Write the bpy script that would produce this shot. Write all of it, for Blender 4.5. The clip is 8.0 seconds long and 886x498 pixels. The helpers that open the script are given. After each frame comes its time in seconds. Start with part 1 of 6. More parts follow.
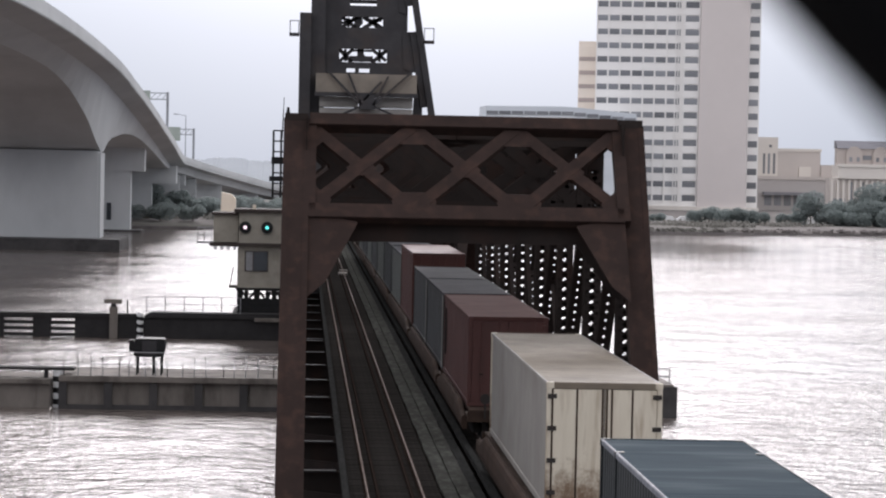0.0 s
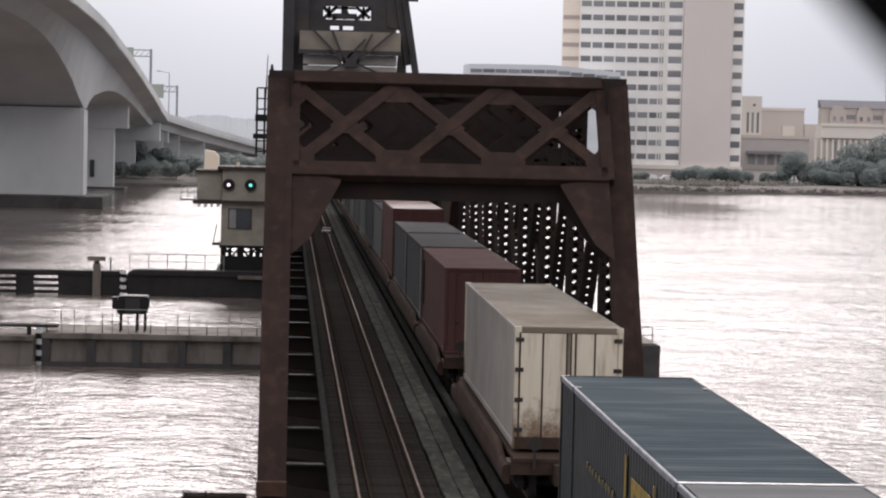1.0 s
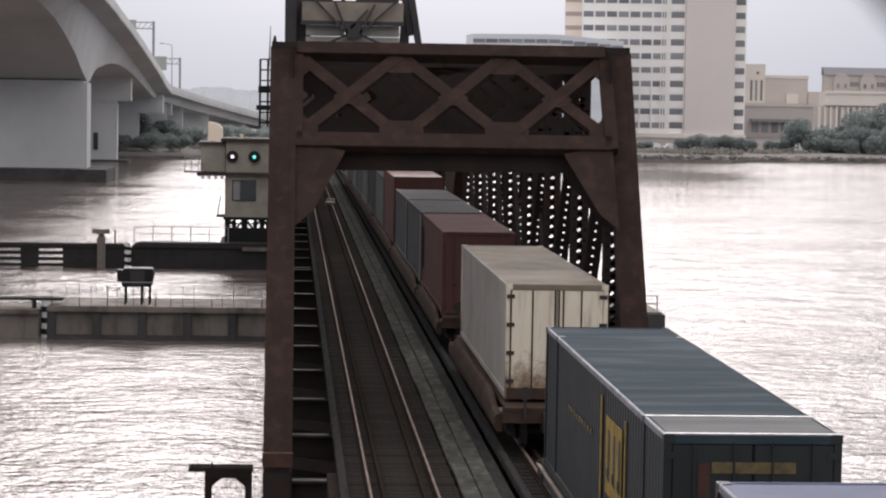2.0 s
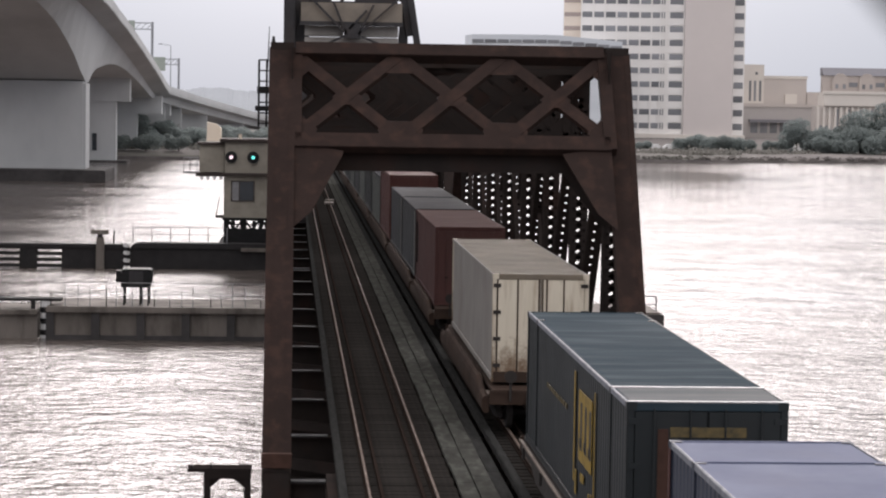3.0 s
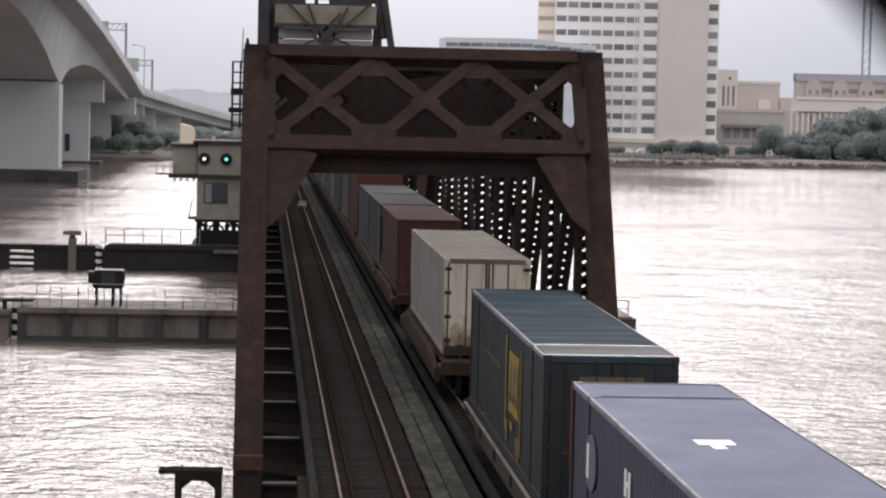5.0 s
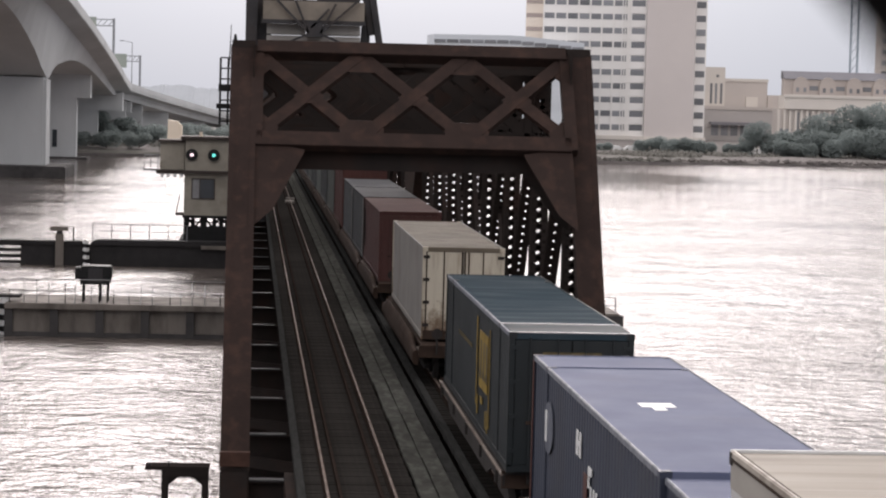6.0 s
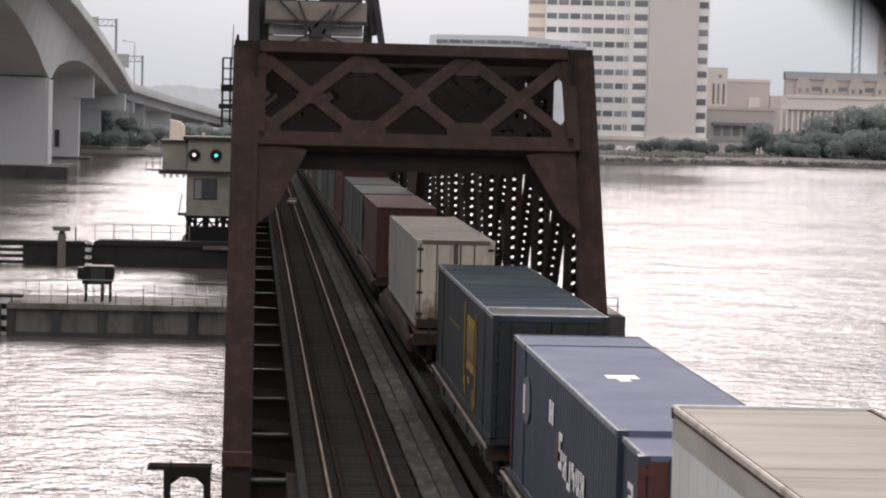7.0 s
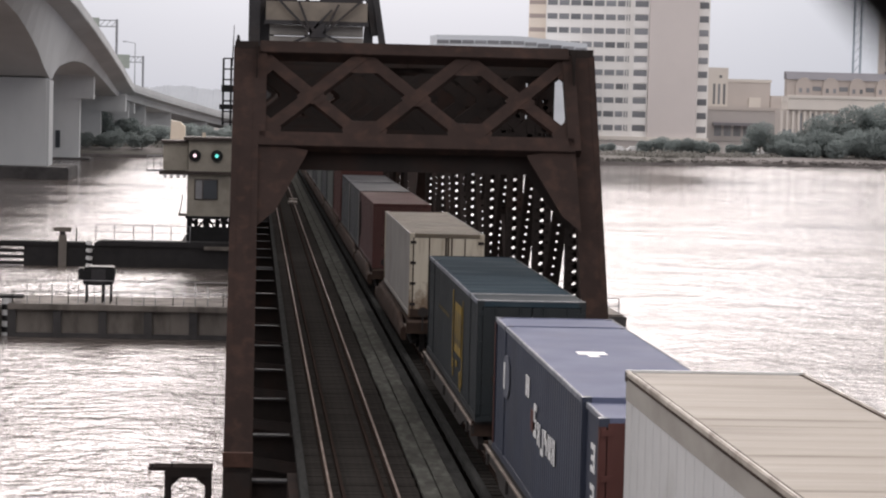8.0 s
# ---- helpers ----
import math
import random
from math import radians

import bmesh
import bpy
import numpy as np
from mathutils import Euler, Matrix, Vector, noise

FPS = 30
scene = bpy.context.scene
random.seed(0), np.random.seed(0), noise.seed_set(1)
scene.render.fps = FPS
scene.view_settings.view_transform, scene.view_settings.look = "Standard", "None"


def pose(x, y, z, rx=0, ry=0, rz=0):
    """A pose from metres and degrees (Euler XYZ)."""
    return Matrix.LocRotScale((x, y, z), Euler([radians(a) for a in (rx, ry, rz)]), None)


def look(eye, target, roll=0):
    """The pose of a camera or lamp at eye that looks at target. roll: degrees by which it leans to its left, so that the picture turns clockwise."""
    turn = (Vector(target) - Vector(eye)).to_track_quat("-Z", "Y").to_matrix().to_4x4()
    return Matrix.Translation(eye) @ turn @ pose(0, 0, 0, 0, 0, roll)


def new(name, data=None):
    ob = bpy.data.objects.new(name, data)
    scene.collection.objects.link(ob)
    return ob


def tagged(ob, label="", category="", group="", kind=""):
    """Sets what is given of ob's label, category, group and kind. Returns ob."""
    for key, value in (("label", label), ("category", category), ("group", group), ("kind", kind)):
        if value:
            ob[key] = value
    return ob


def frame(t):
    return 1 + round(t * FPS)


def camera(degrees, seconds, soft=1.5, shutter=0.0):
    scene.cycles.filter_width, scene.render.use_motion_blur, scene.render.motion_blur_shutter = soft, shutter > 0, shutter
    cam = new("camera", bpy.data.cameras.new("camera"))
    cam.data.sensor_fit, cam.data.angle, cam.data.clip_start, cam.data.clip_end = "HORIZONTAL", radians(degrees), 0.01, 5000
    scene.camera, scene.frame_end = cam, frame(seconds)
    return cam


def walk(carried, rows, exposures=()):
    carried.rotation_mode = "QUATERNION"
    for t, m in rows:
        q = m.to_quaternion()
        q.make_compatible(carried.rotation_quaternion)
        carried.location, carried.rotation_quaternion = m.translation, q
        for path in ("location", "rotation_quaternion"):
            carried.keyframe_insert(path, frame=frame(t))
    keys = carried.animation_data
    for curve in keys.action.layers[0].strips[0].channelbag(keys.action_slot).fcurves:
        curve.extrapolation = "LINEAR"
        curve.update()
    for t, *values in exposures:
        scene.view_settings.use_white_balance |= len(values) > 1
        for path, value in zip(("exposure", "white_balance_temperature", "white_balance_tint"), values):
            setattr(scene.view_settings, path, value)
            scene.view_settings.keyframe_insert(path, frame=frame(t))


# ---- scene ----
cam = camera(20.697, 8.0, soft=2.1)
cam.data.dof.use_dof, cam.data.dof.focus_distance, cam.data.dof.aperture_fstop = True, 300.0, cam.data.lens / 12.0
walk(cam, [
    (0.0, pose(0.0066, 0, 8.8256, 88.095, -1.184, -3.254)),
    (0.1, pose(0.0046, 0, 8.8236, 87.646, -1.217, -3.336)),
    (0.2, pose(0.0036, 0, 8.8226, 87.425, -1.252, -3.441)),
    (0.3, pose(0.0029, 0, 8.8219, 87.269, -1.281, -3.468)),
    (0.4, pose(0.0025, 0, 8.8215, 87.165, -1.311, -3.481)),
    (0.5, pose(0.0023, 0, 8.8213, 87.146, -1.340, -3.508)),
    (0.7, pose(0.0021, 0, 8.8211, 87.131, -1.351, -3.601)),
    (1.0, pose(0.0018, 0, 8.8208, 87.115, -1.360, -3.638)),
    (1.2, pose(0.0015, 0, 8.8205, 87.081, -1.198, -3.637)),
    (1.3, pose(0.0012, 0, 8.8202, 86.929, -1.117, -3.635)),
    (1.4, pose(0.0009, 0, 8.8199, 86.830, -1.035, -3.606)),
    (1.5, pose(0.0006, 0, 8.8196, 86.660, -0.950, -3.545)),
    (1.7, pose(0.0003, 0, 8.8193, 86.411, -0.946, -3.549)),
    (2.8, pose(0, 0, 8.819, 86.424, -0.926, -3.588)),
    (3.0, pose(0, 0, 8.819, 86.426, -0.922, -3.588)),
    (3.5, pose(0, 0, 8.819, 86.435, -0.879, -3.598)),
    (4.0, pose(0, 0, 8.819, 86.400, -0.905, -3.656)),
    (4.2, pose(0, 0, 8.819, 86.417, -0.979, -3.721)),
    (4.3, pose(0, 0, 8.819, 86.410, -1.023, -3.881)),
    (4.5, pose(0, 0, 8.819, 86.412, -1.100, -4.003)),
    (4.7, pose(0, 0, 8.819, 86.465, -1.182, -4.044)),
    (5.0, pose(0, 0, 8.819, 86.510, -1.310, -4.208)),
    (5.2, pose(0, 0, 8.819, 86.466, -1.343, -4.331)),
    (6.3, pose(0, 0, 8.819, 86.437, -1.494, -4.513)),
    (6.5, pose(0, 0, 8.819, 86.436, -1.518, -4.500)),
    (7.0, pose(0, 0, 8.819, 86.444, -1.500, -4.440)),
    (7.5, pose(0, 0, 8.819, 86.456, -1.512, -4.496)),
    (8.0, pose(0, 0, 8.819, 86.452, -1.451, -4.425)),
], exposures=[(0.0, 0.0, 6200, 10), (0.6, 0.0, 6430, 11), (1.5, 0.0, 6530, 11), (4.5, 0.0, 6480, 11), (5.2, 0.0, 6480, 11), (6.3, 0.0, 6590, 11), (8.0, 0.0, 6600, 11)])

# ---- world and light: a bright overcast sky over the river ----
SUN_EL, SUN_AZ = radians(25), radians(3)     # elevation, and turn from the track's direction to the right
SUN_DIR = (math.sin(SUN_AZ) * math.cos(SUN_EL), math.cos(SUN_AZ) * math.cos(SUN_EL), math.sin(SUN_EL))
world = bpy.data.worlds.new("world")
scene.world = world
world.use_nodes = True
wn, wl = world.node_tree.nodes, world.node_tree.links
wn.clear()
w_out = wn.new("ShaderNodeOutputWorld")
w_bg = wn.new("ShaderNodeBackground")
w_sky = wn.new("ShaderNodeTexSky")
w_sky.sky_type, w_sky.sun_disc = "NISHITA", False
w_sky.sun_elevation, w_sky.sun_rotation = SUN_EL, SUN_AZ
w_dim = wn.new("ShaderNodeVectorMath")
w_dim.operation = "SCALE"
w_dim.inputs["Scale"].default_value = 0.1
wl.new(w_sky.outputs[0], w_dim.inputs[0])
w_co = wn.new("ShaderNodeTexCoord")
w_sep = wn.new("ShaderNodeSeparateXYZ")
wl.new(w_co.outputs["Generated"], w_sep.inputs[0])
w_ramp = wn.new("ShaderNodeValToRGB")
w_ramp.color_ramp.elements[0].position, w_ramp.color_ramp.elements[0].color = 0.0, (0.49, 0.535, 0.63, 1)
w_ramp.color_ramp.elements[1].position, w_ramp.color_ramp.elements[1].color = 0.40, (1.46, 1.40, 1.40, 1)
w_mid = w_ramp.color_ramp.elements.new(0.16)
w_mid.color = (0.735, 0.75, 0.82, 1)
wl.new(w_sep.outputs["Z"], w_ramp.inputs[0])
w_cloud = wn.new("ShaderNodeTexNoise")
w_cloud.inputs["Scale"].default_value, w_cloud.inputs["Detail"].default_value = 3.0, 5.0
wl.new(w_co.outputs["Generated"], w_cloud.inputs["Vector"])
w_cr = wn.new("ShaderNodeMapRange")
w_cr.inputs["To Min"].default_value, w_cr.inputs["To Max"].default_value = 0.93, 1.07
wl.new(w_cloud.outputs["Fac"], w_cr.inputs["Value"])
w_mul = wn.new("ShaderNodeVectorMath")
w_mul.operation = "SCALE"
wl.new(w_ramp.outputs[0], w_mul.inputs[0])
wl.new(w_cr.outputs[0], w_mul.inputs["Scale"])
# the cloud is brightest round the hidden sun
w_dot = wn.new("ShaderNodeVectorMath")
w_dot.operation = "DOT_PRODUCT"
w_dot.inputs[1].default_value = SUN_DIR
wl.new(w_co.outputs["Generated"], w_dot.inputs[0])
w_lobe = wn.new("ShaderNodeMath")
w_lobe.operation, w_lobe.use_clamp = "MAXIMUM", False
w_lobe.inputs[1].default_value = 0.0
wl.new(w_dot.outputs["Value"], w_lobe.inputs[0])
w_pow = wn.new("ShaderNodeMath")
w_pow.operation = "POWER"
w_pow.inputs[1].default_value = 48.0
wl.new(w_lobe.outputs[0], w_pow.inputs[0])
w_glow = wn.new("ShaderNodeVectorMath")
w_glow.operation = "SCALE"
w_glow.inputs[0].default_value = (12.0, 10.9, 10.85)
wl.new(w_pow.outputs[0], w_glow.inputs["Scale"])
w_add = wn.new("ShaderNodeVectorMath")
w_add.operation = "ADD"
wl.new(w_mul.outputs[0], w_add.inputs[0])
wl.new(w_glow.outputs[0], w_add.inputs[1])
w_mix = wn.new("ShaderNodeMix")
w_mix.data_type = "RGBA"
w_mix.inputs[0].default_value = 0.975
wl.new(w_dim.outputs[0], w_mix.inputs[6])
wl.new(w_add.outputs[0], w_mix.inputs[7])
wl.new(w_mix.outputs[2], w_bg.inputs["Color"])
w_bg.inputs["Strength"].default_value = 1.0
wl.new(w_bg.outputs[0], w_out.inputs[0])
sun = new("sun", bpy.data.lights.new("sun", "SUN"))
sun.data.energy, sun.data.angle, sun.data.color = 0.45, radians(30), (1.0, 0.96, 0.9)
sun.matrix_world = look(SUN_DIR, (0, 0, 0))

# ---- materials ----
def mat(name, c1, c2=None, scale=2.0, rough=0.7, metal=0.0, bump=0.15, fine=30.0, spec=0.4, stain=None, stain_scale=0.6, stain_amount=0.4, stretch=(1, 1, 1), rand=0.0):
    m = bpy.data.materials.new(name)
    m.use_nodes = True
    n, l = m.node_tree.nodes, m.node_tree.links
    b = n["Principled BSDF"]
    b.inputs["Roughness"].default_value, b.inputs["Metallic"].default_value = rough, metal
    b.inputs["Specular IOR Level"].default_value = spec
    c2 = c2 or tuple(v * 0.8 for v in c1)
    co = n.new("ShaderNodeTexCoord")
    mp = n.new("ShaderNodeMapping")
    mp.inputs["Scale"].default_value = stretch
    l.new(co.outputs["Object"], mp.inputs[0])
    t1 = n.new("ShaderNodeTexNoise")
    t1.inputs["Scale"].default_value, t1.inputs["Detail"].default_value, t1.inputs["Roughness"].default_value = scale, 6.0, 0.65
    l.new(mp.outputs[0], t1.inputs["Vector"])
    mr = n.new("ShaderNodeMapRange")
    mr.inputs["From Min"].default_value, mr.inputs["From Max"].default_value = 0.32, 0.68
    l.new(t1.outputs["Fac"], mr.inputs["Value"])
    mx = n.new("ShaderNodeMix")
    mx.data_type = "RGBA"
    mx.inputs[6].default_value, mx.inputs[7].default_value = (*c1, 1), (*c2, 1)
    l.new(mr.outputs[0], mx.inputs[0])
    col = mx.outputs[2]
    if stain:
        t3 = n.new("ShaderNodeTexNoise")
        t3.inputs["Scale"].default_value, t3.inputs["Detail"].default_value = stain_scale, 8.0
        l.new(mp.outputs[0], t3.inputs["Vector"])
        ms = n.new("ShaderNodeMapRange")
        ms.inputs["From Min"].default_value, ms.inputs["From Max"].default_value = 0.5, 0.7
        ms.inputs["To Max"].default_value = stain_amount
        l.new(t3.outputs["Fac"], ms.inputs["Value"])
        m3 = n.new("ShaderNodeMix")
        m3.data_type = "RGBA"
        m3.inputs[7].default_value = (*stain, 1)
        l.new(ms.outputs[0], m3.inputs[0])
        l.new(col, m3.inputs[6])
        col = m3.outputs[2]
    if rand:
        oi = n.new("ShaderNodeObjectInfo")
        rr = n.new("ShaderNodeMapRange")
        rr.inputs["To Min"].default_value, rr.inputs["To Max"].default_value = 1 - rand, 1 + rand
        l.new(oi.outputs["Random"], rr.inputs["Value"])
        vm = n.new("ShaderNodeVectorMath")
        vm.operation = "SCALE"
        l.new(col, vm.inputs[0])
        l.new(rr.outputs[0], vm.inputs["Scale"])
        col = vm.outputs[0]
    l.new(col, b.inputs["Base Color"])
    t2 = n.new("ShaderNodeTexNoise")
    t2.inputs["Scale"].default_value, t2.inputs["Detail"].default_value = fine, 4.0
    l.new(mp.outputs[0], t2.inputs["Vector"])
    bp = n.new("ShaderNodeBump")
    bp.inputs["Strength"].default_value, bp.inputs["Distance"].default_value = bump, 0.02
    l.new(t2.outputs["Fac"], bp.inputs["Height"])
    l.new(bp.outputs[0], b.inputs["Normal"])
    rg = n.new("ShaderNodeMapRange")
    rg.inputs["To Min"].default_value, rg.inputs["To Max"].default_value = max(0.05, rough - 0.12), min(1.0, rough + 0.12)
    l.new(t1.outputs["Fac"], rg.inputs["Value"])
    l.new(rg.outputs[0], b.inputs["Roughness"])
    return m


def glow(name, color, strength):
    m = bpy.data.materials.new(name)
    m.use_nodes = True
    b = m.node_tree.nodes["Principled BSDF"]
    b.inputs["Base Color"].default_value = (*color, 1)
    b.inputs["Emission Color"].default_value = (*color, 1)
    b.inputs["Emission Strength"].default_value = strength
    return m


def water_material():
    m = bpy.data.materials.new("river_water")
    m.use_nodes = True
    n, l = m.node_tree.nodes, m.node_tree.links
    b = n["Principled BSDF"]
    b.inputs["Base Color"].default_value = (0.125, 0.104, 0.094, 1)
    b.inputs["Roughness"].default_value, b.inputs["IOR"].default_value = 0.07, 1.33
    b.inputs["Specular Tint"].default_value = (1.0, 0.912, 0.875, 1)
    b.inputs["Specular IOR Level"].default_value = 0.9
    co = n.new("ShaderNodeTexCoord")
    wm = n.new("ShaderNodeMapping")
    wm.inputs["Scale"].default_value = (0.012, 0.05, 1)
    wm.inputs["Rotation"].default_value = (0, 0, 0.12)
    l.new(co.outputs["Object"], wm.inputs[0])
    wt = n.new("ShaderNodeTexNoise")
    wt.inputs["Scale"].default_value, wt.inputs["Detail"].default_value, wt.inputs["Roughness"].default_value = 1.0, 5.0, 0.65
    l.new(wm.outputs[0], wt.inputs["Vector"])
    wind = n.new("ShaderNodeMapRange")
    wind.inputs["From Min"].default_value, wind.inputs["From Max"].default_value = 0.33, 0.60
    wind.inputs["To Min"].default_value, wind.inputs["To Max"].default_value = 0.25, 0.9
    l.new(wt.outputs["Fac"], wind.inputs["Value"])
    sp = n.new("ShaderNodeSeparateXYZ")
    l.new(co.outputs["Object"], sp.inputs[0])

    def ramp(axis, lo, hi):
        m_ = n.new("ShaderNodeMapRange")
        m_.interpolation_type = "SMOOTHSTEP"
        m_.inputs["From Min"].default_value, m_.inputs["From Max"].default_value = lo, hi
        l.new(sp.outputs[axis], m_.inputs["Value"])
        return m_.outputs[0]

    def times(p, q):
        m_ = n.new("ShaderNodeMath")
        m_.operation = "MULTIPLY"
        l.new(p, m_.inputs[0])
        l.new(q, m_.inputs[1])
        return m_.outputs[0]
    # calm only below the office tower and the bank beside it
    lee = times(ramp("Y", 230.0, 430.0), ramp("X", 92.0, 62.0))
    rest = n.new("ShaderNodeMapRange")
    rest.inputs["To Min"].default_value, rest.inputs["To Max"].default_value = 1.0, 0.42
    l.new(lee, rest.inputs["Value"])
    chop = times(wind.outputs[0], rest.outputs[0])
    last = None
    for scale, dist, stretch in ((0.05, 0.9, (1, 1, 1)), (0.22, 0.5, (1, 1.1, 1)), (0.9, 0.34, (1.0, 1.3, 1)), (4.0, 0.11, (1, 1, 1))):
        mp = n.new("ShaderNodeMapping")
        mp.inputs["Scale"].default_value = stretch
        mp.inputs["Rotation"].default_value = (0, 0, 0.5 * scale)
        l.new(co.outputs["Object"], mp.inputs[0])
        t = n.new("ShaderNodeTexNoise")
        t.inputs["Scale"].default_value, t.inputs["Detail"].default_value, t.inputs["Roughness"].default_value = scale, 3.1, 0.56
        l.new(mp.outputs[0], t.inputs["Vector"])
        bp = n.new("ShaderNodeBump")
        bp.inputs["Strength"].default_value, bp.inputs["Distance"].default_value = 0.75, dist
        l.new(t.outputs["Fac"], bp.inputs["Height"])
        l.new(chop, bp.inputs["Strength"])
        if last:
            l.new(last.outputs[0], bp.inputs["Normal"])
        last = bp
    l.new(last.outputs[0], b.inputs["Normal"])
    return m


WATER = water_material()
RUST = mat("rusted_steel", (0.0255, 0.0138, 0.0110), (0.0178, 0.0105, 0.0087), 0.9, 0.85, 0.0, 0.3, 25, 0.22, (0.066, 0.034, 0.024), 2.4, 0.35)
RUST_DARK = mat("dark_rusted_steel", (0.034, 0.028, 0.026), (0.025, 0.0215, 0.0205), 1.0, 1.0, 0.0, 0.3, 25, 0.0, (0.0480, 0.0256, 0.0192), 0.7, 0.4)
RUST_TRIM = mat("orange_rust", (0.070, 0.036, 0.027), (0.042, 0.023, 0.018), 3, 0.85, 0.0, 0.3, 30, 0.2)
TOWER_STEEL = mat("grey_painted_steel", (0.045, 0.043, 0.046), (0.03, 0.029, 0.032), 0.8, 0.7, 0.0, 0.2, 20, 0.3, (0.07, 0.05, 0.04), 0.5, 0.4)
RAIL_TOP = mat("worn_rail_steel", (0.175, 0.135, 0.115), (0.095, 0.070, 0.058), 1.2, 0.7, 0.0, 0.1, 40, 0.12)
RAIL_SIDE = mat("brown_rail_steel", (0.030, 0.0215, 0.0185), (0.0215, 0.0168, 0.0150), 3, 1.0, 0.0, 0.2, 40, 0.0)
TIE = mat("creosoted_tie", (0.030, 0.0275, 0.0255), (0.0235, 0.0220, 0.0208), 2, 1.0, 0.0, 0.5, 18, 0.0, (0.043, 0.037, 0.033), 1.5, 0.4, (6, 1, 1), 0.12)
PLANK = mat("weathered_plank", (0.045, 0.0445, 0.041), (0.070, 0.0705, 0.064), 1.6, 1.0, 0.0, 0.3, 20, 0.0, (0.115, 0.117, 0.106), 3.0, 0.5, (1.6, 0.5, 1), 0.05)
TIMBER = mat("grey_guard_timber", (0.040, 0.040, 0.039), (0.026, 0.026, 0.0255), 2, 1.0, 0.0, 0.4, 20, 0.0, None, 1, 0.4, (4, 0.5, 1))
CONCRETE = mat("pale_concrete", (0.55, 0.562, 0.568), (0.48, 0.492, 0.50), 0.15, 0.85, 0.0, 0.1, 4, 0.3, (0.36, 0.37, 0.375), 0.12, 0.5, (1, 0.4, 0.5))
CONCRETE_WET = mat("stained_concrete", (0.225, 0.200, 0.180), (0.135, 0.121, 0.108), 0.7, 0.85, 0.0, 0.3, 8, 0.3, (0.06, 0.052, 0.046), 1.1, 0.9, (1, 1, 0.3))
CONCRETE_DARK = mat("dark_wet_concrete", (0.075, 0.07, 0.07), (0.045, 0.043, 0.044), 0.6, 0.8, 0.0, 0.3, 8, 0.3, (0.02, 0.02, 0.02), 0.5, 0.6)
CONCRETE_TAN = mat("tan_counterweight_concrete", (0.26, 0.225, 0.185), (0.20, 0.175, 0.15), 0.5, 0.85, 0.0, 0.2, 6, 0.3, (0.13, 0.115, 0.10), 0.35, 0.6)
FENDER_WOOD = mat("black_fender_timber", (0.040, 0.038, 0.039), (0.027, 0.026, 0.027), 1, 0.85, 0.0, 0.4, 10, 0.2)
BLACK_STEEL = mat("black_steel", (0.0108, 0.0108, 0.0120), (0.0072, 0.0072, 0.0078), 3, 0.6, 0.2, 0.1, 30)
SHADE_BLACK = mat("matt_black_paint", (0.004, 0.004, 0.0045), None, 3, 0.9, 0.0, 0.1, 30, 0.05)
GALV = mat("galvanised_rail", (0.33, 0.33, 0.34), (0.25, 0.25, 0.26), 4, 0.5, 0.6, 0.1, 30)
WHITE_PAINT = mat("white_paint", (0.72, 0.72, 0.72), (0.6, 0.6, 0.6), 3, 0.6, 0.0, 0.1, 30)
HOUSE_WALL = mat("cream_siding", (0.36, 0.332, 0.282), (0.285, 0.264, 0.226), 1.0, 0.8, 0.0, 0.1, 12, 0.3, (0.18, 0.165, 0.14), 0.8, 0.5)
HOUSE_ROOF = mat("brown_roof_edge", (0.06, 0.045, 0.04), (0.04, 0.032, 0.03), 2, 0.8)
GLASS = mat("dark_window_glass", (0.035, 0.04, 0.048), (0.025, 0.03, 0.036), 1, 0.15, 0.0, 0.02, 3, 0.8)
HEADS = mat("signal_head_black", (0.012, 0.012, 0.013), None, 3, 0.6)
LAMP_WARM = glow("signal_lamp_warm", (0.95, 0.72, 0.80), 1.6)
LAMP_GREEN = glow("signal_lamp_green", (0.16, 0.80, 0.74), 1.4)
# train paints
def paint(name, c, dirt, rough=0.5, amount=0.5):
    return mat(name, c, tuple(v * 0.82 for v in c), 0.9, rough, 0.0, 0.08, 20, 0.4, dirt, 1.1, amount, (1, 0.6, 0.5))
# side colour is set darker than the cream doors, with stains over it
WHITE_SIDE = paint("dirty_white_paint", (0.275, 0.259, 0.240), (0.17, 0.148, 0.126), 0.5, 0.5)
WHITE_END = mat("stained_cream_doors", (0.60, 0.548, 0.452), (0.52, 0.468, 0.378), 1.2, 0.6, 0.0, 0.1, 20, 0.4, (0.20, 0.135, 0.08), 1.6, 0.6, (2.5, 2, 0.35))


